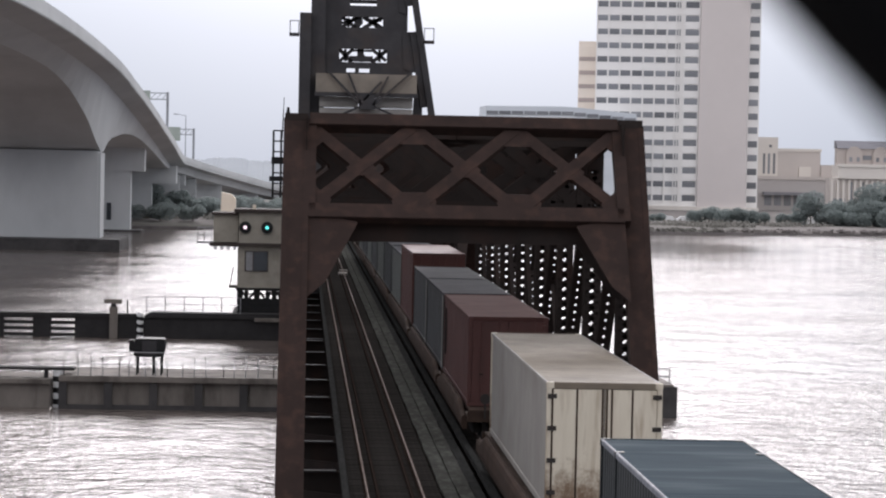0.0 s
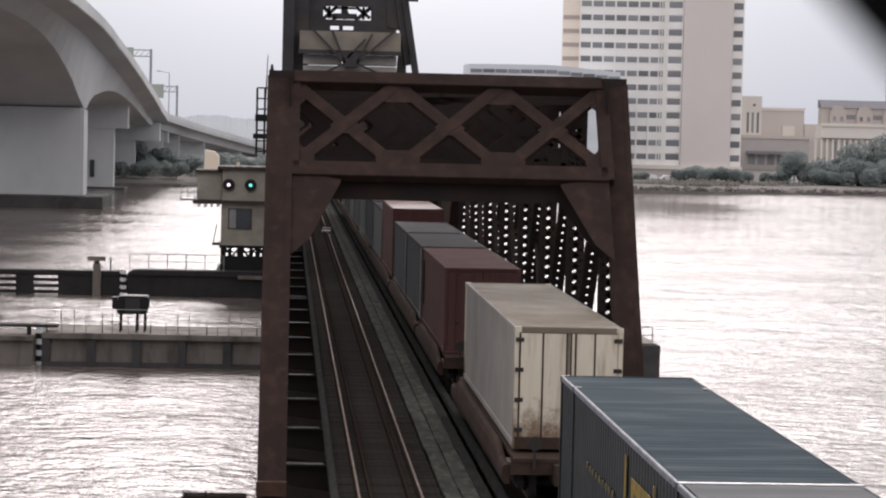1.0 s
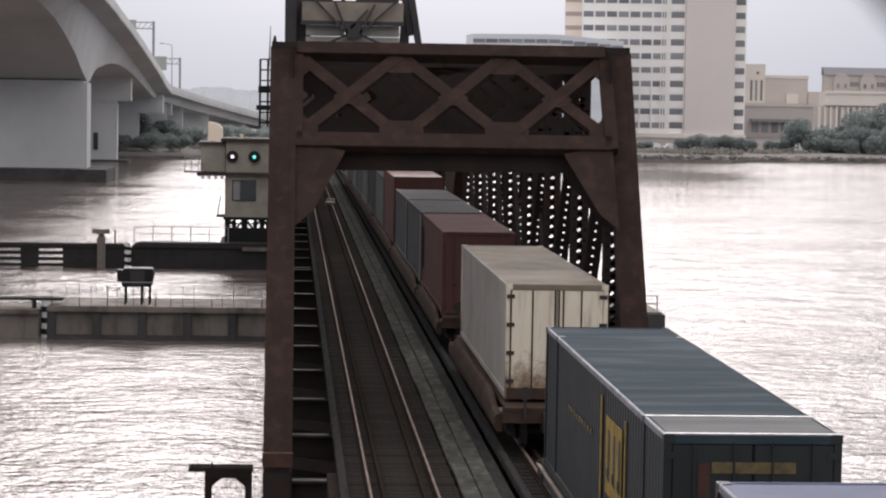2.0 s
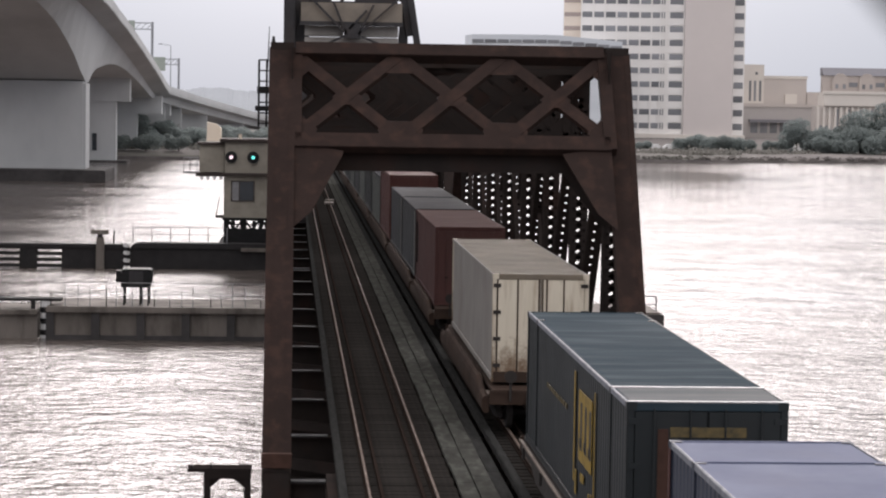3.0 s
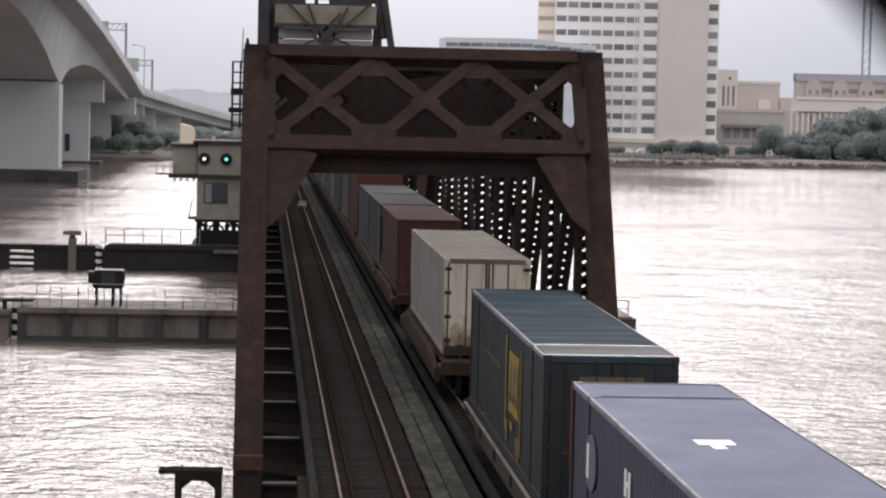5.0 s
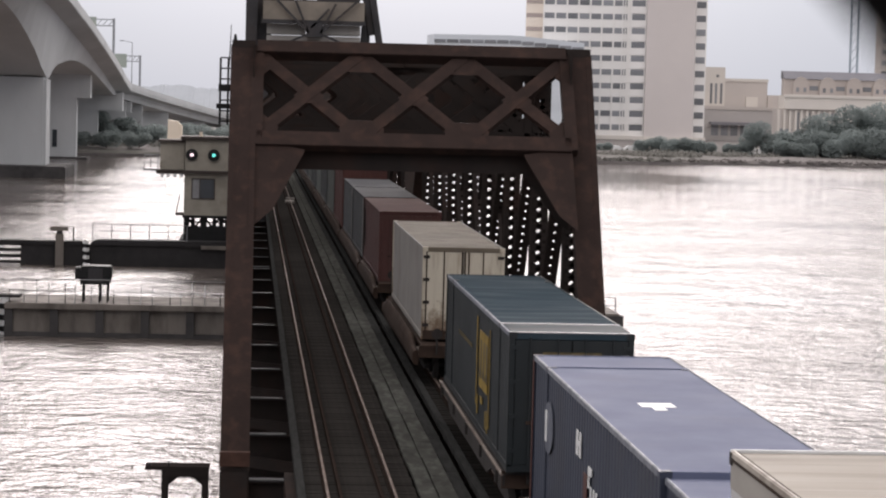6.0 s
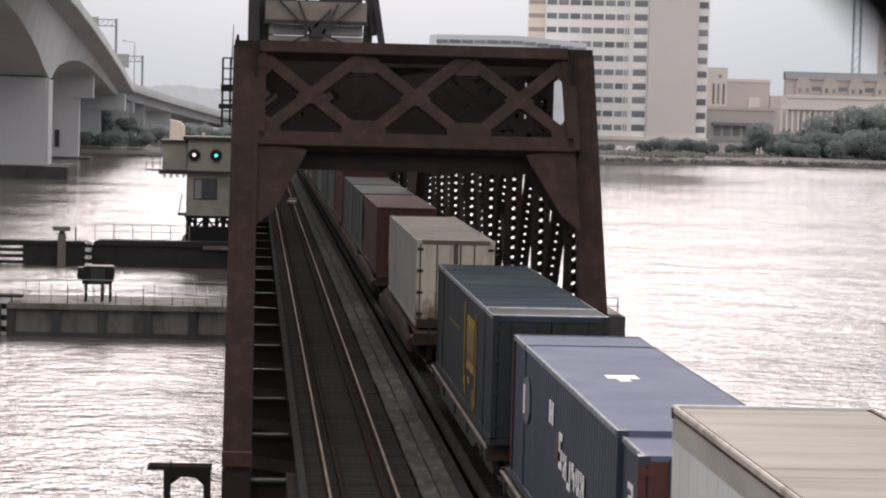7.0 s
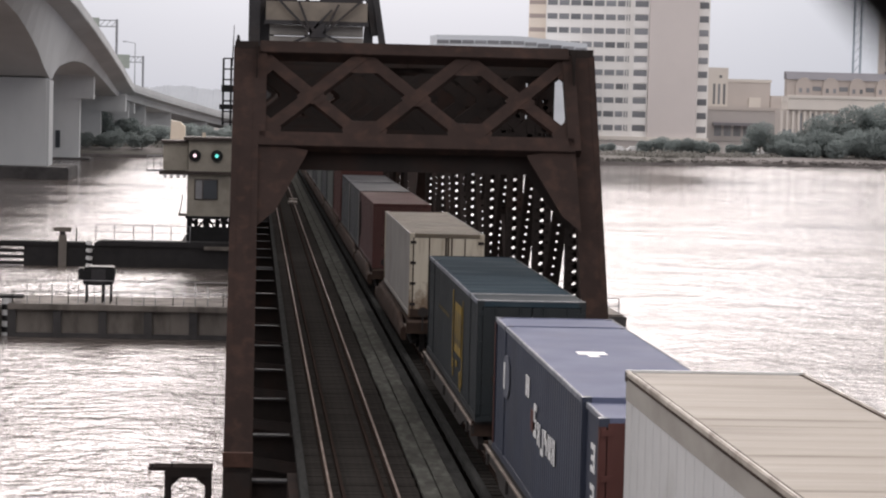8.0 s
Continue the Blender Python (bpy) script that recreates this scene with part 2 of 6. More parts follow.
def rust_splash(m, z0, z1, color):
    """Ragged rust that has eaten up from the lower edge of the doors."""
    n, l = m.node_tree.nodes, m.node_tree.links
    b = n["Principled BSDF"]
    old = b.inputs["Base Color"].links[0].from_socket
    co, sp, t = n.new("ShaderNodeTexCoord"), n.new("ShaderNodeSeparateXYZ"), n.new("ShaderNodeTexNoise")
    l.new(co.outputs["Object"], sp.inputs[0])
    l.new(co.outputs["Object"], t.inputs["Vector"])
    t.inputs["Scale"].default_value, t.inputs["Detail"].default_value, t.inputs["Roughness"].default_value = 3.2, 7.0, 0.7
    edge = n.new("ShaderNodeMath")
    edge.operation, edge.inputs[1].default_value, edge.inputs[2].default_value = "MULTIPLY_ADD", 2.6, -1.3
    l.new(t.outputs["Fac"], edge.inputs[0])
    add = n.new("ShaderNodeMath")
    add.operation = "ADD"
    l.new(edge.outputs[0], add.inputs[0])
    l.new(sp.outputs["Z"], add.inputs[1])
    mr = n.new("ShaderNodeMapRange")
    mr.inputs["From Min"].default_value, mr.inputs["From Max"].default_value = z0, z1
    mr.inputs["To Min"].default_value, mr.inputs["To Max"].default_value = 0.9, 0.0
    l.new(add.outputs[0], mr.inputs["Value"])
    mx = n.new("ShaderNodeMix")
    mx.data_type = "RGBA"
    mx.inputs[7].default_value = (*color, 1)
    l.new(mr.outputs[0], mx.inputs[0])
    l.new(old, mx.inputs[6])
    l.new(mx.outputs[2], b.inputs["Base Color"])


rust_splash(WHITE_END, 1.5, 2.35, (0.115, 0.062, 0.030))
FLANGE = mat("grey_beam_flange", (0.034, 0.034, 0.037), (0.024, 0.024, 0.026), 2.0, 0.7, 0.0, 0.2, 20, 0.3, (0.05, 0.045, 0.042), 1.5, 0.5)

WHITE_ROOF = mat("dusty_trailer_roof", (0.185, 0.156, 0.120), (0.128, 0.106, 0.082), 0.8, 0.58, 0.0, 0.05, 10, 0.25, (0.1200, 0.1040, 0.0896), 0.9, 0.5)
TRAILER_ROOF = mat("pale_trailer_roof", (0.270, 0.240, 0.202), (0.215, 0.188, 0.158), 0.6, 0.7, 0.0, 0.05, 10, 0.25, (0.150, 0.128, 0.104), 0.8, 0.6, (0.3, 2.2, 1))
TRAILER_SIDE = paint("silver_white_trailer", (0.60, 0.60, 0.60), (0.40, 0.39, 0.37), 0.4, 0.4)
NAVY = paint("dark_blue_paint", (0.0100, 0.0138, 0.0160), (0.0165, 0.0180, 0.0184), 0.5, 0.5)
# sky reflections are put into the pale roof streaks and the end panel
NAVY_ROOF = mat("navy_roof_with_sheen", (0.034, 0.050, 0.062), (0.026, 0.040, 0.051), 0.7, 0.85, 0.0, 0.05, 12, 0.03, (0.115, 0.130, 0.140), 1.0, 0.38, (0.35, 1.8, 1))
NAVY_SHEEN = mat("sheen_roof_panel", (0.056, 0.062, 0.066), (0.040, 0.048, 0.054), 0.7, 0.7, 0.0, 0.05, 12, 0.08, (0.095, 0.096, 0.096), 1.0, 0.4, (0.35, 1.8, 1))
# the roof's blue is set well lighter than the sides'
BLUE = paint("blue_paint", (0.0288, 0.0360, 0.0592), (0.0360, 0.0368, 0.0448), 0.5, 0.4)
BLUE_ROOF = mat("lighter_blue_roof", (0.1080, 0.1216, 0.1880), (0.0920, 0.1040, 0.1640), 0.7, 0.8, 0.0, 0.05, 12, 0.2, (0.1120, 0.1176, 0.1680), 0.6, 0.4)
# far boxes: the shade inside the truss is darkened into these colours
MAROON = paint("maroon_paint", (0.0750, 0.0275, 0.0240), (0.0460, 0.0230, 0.0200), 0.6, 0.5)
MAROON_ROOF = mat("shaded_maroon_roof", (0.0680, 0.0280, 0.0240), (0.0520, 0.0220, 0.0195), 0.7, 0.85, 0.0, 0.05, 12, 0.3)
GREY = paint("grey_container_paint", (0.0460, 0.0475, 0.0500), (0.0300, 0.0300, 0.0300), 0.6, 0.5)
GREY_ROOF = mat("shaded_grey_roof", (0.0500, 0.0500, 0.0550), (0.0360, 0.0360, 0.0410), 0.7, 0.85, 0.0, 0.05, 12, 0.2)
REDBOX = paint("brick_red_paint", (0.0784, 0.0235, 0.0185), (0.0448, 0.0196, 0.0168), 0.6, 0.4)
REDBOX_ROOF = mat("shaded_red_roof", (0.0816, 0.0326, 0.0278), (0.0672, 0.0278, 0.0240), 0.7, 0.6)
PALEBOX = paint("pale_green_grey_paint", (0.1040, 0.1120, 0.1040), (0.0640, 0.0640, 0.0600), 0.6, 0.5)
YELLOW = mat("faded_yellow_paint", (0.265, 0.172, 0.022), (0.185, 0.122, 0.019), 3, 0.6, stain=(0.0650, 0.0520, 0.0260), stain_amount=0.5, stain_scale=3)
CAR_STEEL = mat("brown_railcar_steel", (0.055, 0.0355, 0.0275), (0.034, 0.0235, 0.019), 1.2, 0.85, 0.0, 0.2, 20, 0.1, (0.0408, 0.0340, 0.0306), 0.8, 0.5)
EDGE_STRIP = mat("worn_pale_edge", (0.23, 0.19, 0.16), (0.14, 0.11, 0.095), 1.2, 0.7, 0.0, 0.2, 20, 0.3, (0.07, 0.05, 0.04), 1.0, 0.6)
TRUCK_STEEL = mat("black_truck_steel", (0.04, 0.035, 0.033), (0.028, 0.025, 0.024), 2, 0.85, 0.0, 0.3, 25, 0.2)
RUBBER = mat("black_rubber", (0.02, 0.02, 0.02), None, 4, 0.9)
# far shore; haze is lightened into the building, glass and sign steel colours
OFFICE = mat("pale_precast_panels", (0.84, 0.82, 0.80), (0.79, 0.77, 0.75), 0.05, 0.8, 0, 0.05, 1, 0.3)
OFFICE_BLANK = mat("pinkish_blank_panel", (0.66, 0.605, 0.585), (0.61, 0.56, 0.545), 0.04, 0.8, 0, 0.05, 1, 0.3)
OFFICE_WING = mat("beige_precast", (0.78, 0.69, 0.60), (0.70, 0.62, 0.54), 0.05, 0.8, 0, 0.05, 1, 0.3)
WING_BAND = mat("brown_window_band", (0.42, 0.35, 0.32), (0.36, 0.30, 0.28), 0.1, 0.6)
OFFICE_GLASS = mat("hazed_office_glass", (0.23, 0.235, 0.25), (0.165, 0.17, 0.185), 0.1, 0.3, 0, 0.02, 2, 0.5, rand=0.35)
TAN = mat("tan_building_wall", (0.57, 0.52, 0.487), (0.51, 0.468, 0.44), 0.06, 0.85, 0, 0.05, 1, 0.3)
TAN_DARK = mat("brown_building_wall", (0.49, 0.46, 0.445), (0.44, 0.412, 0.40), 0.06, 0.85, 0, 0.05, 1, 0.3)
CREAM = mat("cream_building_wall", (0.70, 0.655, 0.60), (0.63, 0.59, 0.55), 0.06, 0.85, 0, 0.05, 1, 0.3)
HALL_STONE = mat("brown_hall_stone", (0.47, 0.42, 0.39), (0.41, 0.365, 0.34), 0.08, 0.85, 0, 0.05, 1, 0.3)
ROOF_SLATE = mat("grey_roof", (0.235, 0.23, 0.25), (0.20, 0.195, 0.215), 0.1, 0.8)
HOTEL = mat("blue_grey_roof_panels", (0.62, 0.65, 0.69), (0.55, 0.58, 0.62), 0.08, 0.6, stretch=(0.3, 0.3, 3))
MASTM = mat("pale_blue_mast", (0.34, 0.39, 0.45), (0.30, 0.35, 0.40), 0.2, 0.6)
BANK = mat("river_bank", (0.185, 0.168, 0.160), (0.135, 0.124, 0.120), 0.08, 0.95, 0, 0.3, 1, 0.2, (0.10, 0.105, 0.085), 0.03, 0.7)
SEAWALL = mat("seawall_stone", (0.19, 0.175, 0.17), (0.11, 0.10, 0.10), 0.2, 0.9, 0, 0.3, 2, 0.2)
# distance haze is put into the leaf colours
LEAF = mat("haze_tinted_foliage", (0.272, 0.304, 0.298), (0.234, 0.264, 0.258), 0.4, 0.9, 0, 0.1, 4, 0.2, rand=0.25)
# leaves let some light through; this colour is paled for haze too
l_n, l_l = LEAF.node_tree.nodes, LEAF.node_tree.links
l_tr, l_mix = l_n.new("ShaderNodeBsdfTranslucent"), l_n.new("ShaderNodeMixShader")
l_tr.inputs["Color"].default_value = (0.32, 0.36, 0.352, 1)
l_mix.inputs[0].default_value = 0.5
l_l.new(l_n["Principled BSDF"].outputs[0], l_mix.inputs[1])
l_l.new(l_tr.outputs[0], l_mix.inputs[2])
l_l.new(l_mix.outputs[0], l_n["Material Output"].inputs["Surface"])
# the ridge's haze is mixed into its blue-grey colour
LEAF_FAR = mat("haze_tinted_woods", (0.40, 0.42, 0.45), (0.35, 0.37, 0.40), 0.05, 1.0, 0, 0.1, 1, 0.1)
SCRUB = mat("dry_scrub", (0.20, 0.19, 0.172), (0.15, 0.147, 0.135), 0.3, 0.95, 0, 0.1, 4, 0.1)
BARK = mat("bark", (0.10, 0.085, 0.075), None, 2, 0.9)
SIGN_BACK = mat("sign_panel", (0.30, 0.33, 0.30), (0.26, 0.29, 0.26), 0.5, 0.6)
HAZE_STEEL = mat("hazed_sign_steel", (0.26, 0.27, 0.29), None, 0.5, 0.6)
CONCRETE_MID = mat("grey_counterweight_concrete", (0.37, 0.355, 0.335), (0.30, 0.285, 0.27), 0.6, 0.85, 0, 0.2, 6, 0.3, (0.2, 0.185, 0.17), 0.5, 0.5)
YELLOW_OLD = mat("worn_yellow_lettering", (0.13, 0.095, 0.035), (0.055, 0.045, 0.025), 6, 0.7)
TRAILER_BAND = mat("grey_beige_upper_band", (0.36, 0.34, 0.31), (0.29, 0.27, 0.245), 1.0, 0.6, 0.0, 0.05, 15, 0.3, (0.22, 0.20, 0.18), 1.0, 0.4, (1, 0.4, 1))
TRAILER_RAIL = mat("tan_trailer_rail", (0.46, 0.42, 0.37), (0.34, 0.30, 0.26), 2, 0.6, 0.0, 0.1, 20, 0.3, (0.11, 0.08, 0.06), 1.5, 0.6)
# highlight along the left roof edges, put into the rail colour
EDGE = mat("highlight_edge_rail", (0.20, 0.21, 0.24), (0.11, 0.12, 0.145), 5, 0.6)
EMBLEM = mat("worn_pale_emblem", (0.115, 0.125, 0.155), (0.06, 0.067, 0.09), 4, 0.7)
# the wall's sunlit brightness is put into this colour
LITWALL = mat("sunlit_tan_shed", (0.86, 0.76, 0.64), (0.80, 0.69, 0.56), 0.2, 0.8)


# ---- mesh building ----
class G:
    """Collects vertices and faces of one mesh."""
    def __init__(self):
        self.v, self.f = [], []

    def poly8(self, pts):
        b = len(self.v)
        self.v += [tuple(p) for p in pts]
        self.f += [(b, b + 3, b + 2, b + 1), (b + 4, b + 5, b + 6, b + 7), (b, b + 1, b + 5, b + 4), (b + 1, b + 2, b + 6, b + 5), (b + 2, b + 3, b + 7, b + 6), (b + 3, b, b + 4, b + 7)]
        return self

    def box(self, x0, x1, y0, y1, z0, z1):
        return self.poly8([(x0, y0, z0), (x1, y0, z0), (x1, y1, z0), (x0, y1, z0), (x0, y0, z1), (x1, y0, z1), (x1, y1, z1), (x0, y1, z1)])

    def beam(self, p, q, w, d, side=(1, 0, 0)):
        """A bar from p to q, w wide along side and d deep across it."""
        p, q = Vector(p), Vector(q)
        a = (q - p).normalized()
        s = Vector(side)
        s = (s - a * s.dot(a)).normalized()
        n = a.cross(s)
        s, n = s * w / 2, n * d / 2
        return self.poly8([p - s - n, p + s - n, p + s + n, p - s + n, q - s - n, q + s - n, q + s + n, q - s + n])

    def prism(self, outline, axis, a, b):
        """An outline of 2D points pushed along an axis (0, 1, 2) from a to b."""
        def place(u, v, w):
            return [(w, u, v), (u, w, v), (u, v, w)][axis]
        k, n = len(self.v), len(outline)
        self.v += [place(u, v, a) for u, v in outline] + [place(u, v, b) for u, v in outline]
        self.f += [tuple(range(k, k + n)), tuple(range(k + 2 * n - 1, k + n - 1, -1))]
        self.f += [(k + i, k + n + i, k + n + (i + 1) % n, k + (i + 1) % n) for i in range(n)]
        return self

    def tube(self, p, q, r, n=10, r2=None):
        p, q = Vector(p), Vector(q)
        a = (q - p).normalized()
        s = a.orthogonal().normalized()
        t = a.cross(s)
        r2 = r if r2 is None else r2
        k = len(self.v)
        for c, rad in ((p, r), (q, r2)):
            self.v += [tuple(c + (s * math.cos(6.28318 * i / n) + t * math.sin(6.28318 * i / n)) * rad) for i in range(n)]
        self.f += [tuple(range(k + n - 1, k - 1, -1)), tuple(range(k + n, k + 2 * n))]
        self.f += [(k + i, k + (i + 1) % n, k + n + (i + 1) % n, k + n + i) for i in range(n)]
        return self

    def loft(self, sections, close=True):
        """Sections of equally many 3D points, joined in turn."""
        k, n = len(self.v), len(sections[0])
        for s in sections:
            self.v += [tuple(p) for p in s]
        for j in range(len(sections) - 1):
            for i in range(n if close else n - 1):
                a, b = k + j * n + i, k + j * n + (i + 1) % n
                self.f.append((a, b, b + n, a + n))
        if close:
            self.f += [tuple(range(k, k + n)), tuple(range(k + (len(sections) - 1) * n + n - 1, k + (len(sections) - 1) * n - 1, -1))]
        return self

    def mesh(self, name, material, bevel=0.0):
        me = bpy.data.meshes.new(name)
        me.from_pydata(self.v, [], self.f)
        bm = bmesh.new()
        bm.from_mesh(me)
        bmesh.ops.recalc_face_normals(bm, faces=bm.faces)
        if bevel:
            bmesh.ops.bevel(bm, geom=bm.edges[:], offset=bevel, segments=2, affect="EDGES", clamp_overlap=True)
        bm.to_mesh(me)
        bm.free()
        me.materials.append(material)
        return me


def part(name, g, material, parent=None, label="", bevel=0.0):
    ob = new(name, g.mesh(name, material, bevel) if isinstance(g, G) else g)
    if parent:
        ob.parent = parent
    if label:
        tagged(ob, label)
    return ob


def thing(name, label, category, m=None, group="", kind=""):
    ob = new(name)
    tagged(ob, label, category, group, kind)
    if m:
        ob.matrix_basis = m
    return ob


def bx(*a):
    return G().box(*a)


def interp(x, table):
    xs, ys = zip(*table)
    return float(np.interp(x, xs, ys))


def smooth(x, table):
    """A smooth curve through the table's points (Catmull-Rom)."""
    for i in range(len(table) - 1):
        if x <= table[i + 1][0] or i == len(table) - 2:
            break
    p = [table[max(0, min(len(table) - 1, i + k))][1] for k in (-1, 0, 1, 2)]
    u = max(0.0, min(1.0, (x - table[i][0]) / (table[i + 1][0] - table[i][0])))
    return 0.5 * (2 * p[1] + (p[2] - p[0]) * u + (2 * p[0] - 5 * p[1] + 4 * p[2] - p[3]) * u * u + (3 * p[1] - p[0] - 3 * p[2] + p[3]) * u ** 3)

# ---- river, shore and distance ----
WZ = -3.4                       # the river's level; the rails' tops are at 0
water = part("water", G().loft([[(-4000, -600, WZ), (4000, -600, WZ)], [(-4000, 4500, WZ), (4000, 4500, WZ)]], close=False), WATER)
tagged(water, "pale rippled grey river under an overcast sky", "river", kind="structure")

SHORE = [(-900, 430), (-60, 446), (-20, 452), (40, 474), (90, 485), (125, 492), (200, 500), (900, 560)]


def ground_sheet():
    xs = [-4000, -900, -300, -120, -60, -40, -20, 0, 20, 40, 60, 75, 90, 105, 125, 150, 200, 300, 600, 900, 4000]
    secs = []
    for off, z in ((-8, WZ - 1.5), (0, WZ - 0.05), (1.5, WZ + 0.9), (12, WZ + 1.3), (30, -1.9), (60, -1.4), (400, -1.0), (3900, 2.0)):
        secs.append([(x, interp(x, SHORE) + off, z + (0.25 * math.sin(x * 0.13 + off) if 0 < off < 60 else 0)) for x in xs])
    ob = part("ground", G().loft(secs, close=False), BANK)
    return tagged(ob, "low hazy river bank of earth and riprap", "ground", kind="structure")


ground_sheet()


def seawall():
    g = G()
    for a, b in ((-60, -20), (-20, 40), (40, 90), (90, 125), (125, 200), (200, 320)):
        ya, yb = interp(a, SHORE) - 0.6, interp(b, SHORE) - 0.6
        g.loft([[(a, ya, WZ - 1), (a, ya, WZ + 0.5), (a, ya + 1.2, WZ + 0.5), (a, ya + 1.2, WZ - 1)], [(b, yb, WZ - 1), (b, yb, WZ + 0.5), (b, yb + 1.2, WZ + 0.5), (b, yb + 1.2, WZ - 1)]])
    tagged(part("seawall", g, SEAWALL), "dark stone seawall along the far bank", "seawall", kind="structure")


seawall()


def far_woods():
    g = G()

    def crest(x):
        return 10.6 + 1.5 * noise.noise((x * 0.012, 0.3, 0)) + 1.2 * noise.noise((x * 0.06, 4.3, 0)) + 0.8 * noise.noise((x * 0.3, 1.3, 0)) + 0.5 * noise.noise((x * 0.9, 2.3, 0)) + 2.6 * math.exp(-((x + 34) / 22) ** 2)
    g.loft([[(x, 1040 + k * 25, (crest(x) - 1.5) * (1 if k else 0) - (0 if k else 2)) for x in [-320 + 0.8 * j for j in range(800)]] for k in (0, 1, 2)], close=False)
    tagged(part("backdrop", g, LEAF_FAR), "wooded ridge on the horizon, its colour paled for haze", "woods", kind="structure")


far_woods()


def tree_meshes(seed, height, spread):
    rnd = random.Random(seed)
    tr = G()
    tr.tube((0, 0, -0.3), (0.1, 0, height * 0.45), 0.22, 7, 0.13)
    for i in range(5):
        a = i * 1.3 + rnd.random()
        tr.tube((0.1, 0, height * (0.3 + 0.04 * i)), (math.cos(a) * spread * 0.5, math.sin(a) * spread * 0.5, height * (0.55 + 0.07 * i)), 0.1, 5, 0.04)
    cr = G()
    lobes = [(rnd.uniform(-0.6, 0.6) * spread, rnd.uniform(-0.6, 0.6) * spread, height * rnd.uniform(0.4, 0.85), spread * rnd.uniform(0.35, 0.6)) for _ in range(9)]
    for i in range(7000):
        lx, ly, lz, lr = lobes[i % 9]
        d = Vector((rnd.gauss(0, 1), rnd.gauss(0, 1), rnd.gauss(0, 1))).normalized() * lr * rnd.uniform(0.75, 1.06)
        c = Vector((lx, ly, lz)) + Vector((d.x, d.y, d.z * 0.75))
        s = rnd.uniform(0.12, 0.26)
        nv = (d.normalized() * 0.4 + Vector((rnd.gauss(0, 0.5), rnd.gauss(0, 0.5), rnd.gauss(0.4, 0.5)))).normalized()
        u = nv.orthogonal().normalized()
        u.rotate(Matrix.Rotation(rnd.uniform(0, 6.28), 3, nv))
        w = nv.cross(u)
        b = len(cr.v)
        cr.v += [tuple(c + u * s), tuple(c + w * s * 0.8), tuple(c - u * s * 0.9), tuple(c - w * s)]
        cr.f += [(b, b + 1, b + 2, b + 3)]
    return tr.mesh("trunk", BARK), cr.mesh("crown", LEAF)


TREES = [tree_meshes(1, 6.5, 4.2), tree_meshes(2, 8.5, 4.6), tree_meshes(3, 4.0, 4.5)]


def tree(x, y, z, kind, s=1.0, turn=0):
    ob = thing("tree", "broadleaf tree on the far bank, its green paled for haze", "tree", pose(x, y, z, 0, 0, turn) @ Matrix.Diagonal((s, s, s, 1)), "trees along the far bank")
    part("trunk", TREES[kind][0], BARK, ob)
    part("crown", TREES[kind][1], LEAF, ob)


random.seed(11)
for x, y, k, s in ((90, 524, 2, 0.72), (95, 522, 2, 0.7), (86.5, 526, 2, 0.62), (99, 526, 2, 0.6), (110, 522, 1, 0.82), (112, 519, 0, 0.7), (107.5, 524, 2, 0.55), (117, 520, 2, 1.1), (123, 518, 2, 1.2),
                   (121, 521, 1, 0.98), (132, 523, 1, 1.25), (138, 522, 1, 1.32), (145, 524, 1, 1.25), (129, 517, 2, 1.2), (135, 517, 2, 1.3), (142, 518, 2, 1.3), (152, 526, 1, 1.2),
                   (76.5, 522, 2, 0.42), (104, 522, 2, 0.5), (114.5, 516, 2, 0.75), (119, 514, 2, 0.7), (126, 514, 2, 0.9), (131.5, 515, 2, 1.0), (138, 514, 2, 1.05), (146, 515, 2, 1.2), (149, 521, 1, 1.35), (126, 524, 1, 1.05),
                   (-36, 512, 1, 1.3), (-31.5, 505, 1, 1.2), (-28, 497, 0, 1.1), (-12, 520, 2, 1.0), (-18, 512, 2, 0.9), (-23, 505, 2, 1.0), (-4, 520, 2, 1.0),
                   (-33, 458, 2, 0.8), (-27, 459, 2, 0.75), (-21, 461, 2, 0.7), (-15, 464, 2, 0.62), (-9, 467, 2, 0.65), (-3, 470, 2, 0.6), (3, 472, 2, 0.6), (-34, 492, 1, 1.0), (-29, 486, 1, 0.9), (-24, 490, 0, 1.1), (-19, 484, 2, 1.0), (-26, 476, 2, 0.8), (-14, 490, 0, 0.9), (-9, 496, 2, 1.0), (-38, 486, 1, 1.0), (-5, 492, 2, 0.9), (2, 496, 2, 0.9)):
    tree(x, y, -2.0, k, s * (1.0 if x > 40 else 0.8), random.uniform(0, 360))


def bank_scrub():
    rnd = random.Random(7)
    g = G()
    while len(g.f) < 16000:
        x = rnd.uniform(-45, 165)
        d = 22 + 9 * noise.noise((x * 0.05, 0.7, 0)) + rnd.uniform(-7, 7)
        if noise.noise((x * 0.16, d * 0.1, 2.0)) < -0.05:
            continue
        c = Vector((x, interp(x, SHORE) + d, -2.2 + abs(rnd.gauss(0, 0.45))))
        n_ = Vector((rnd.gauss(0, 0.6), -0.7, rnd.gauss(0.5, 0.4))).normalized()
        u = n_.orthogonal().normalized() * rnd.uniform(0.12, 0.34)
        w = n_.cross(u)
        b = len(g.v)
        g.v += [tuple(c + u), tuple(c + w * 0.8), tuple(c - u), tuple(c - w)]
        g.f += [(b, b + 1, b + 2, b + 3)]
    tagged(part("scrub", g, SCRUB), "low hazy scrub along the far bank", "scrub", kind="stuff")


bank_scrub()


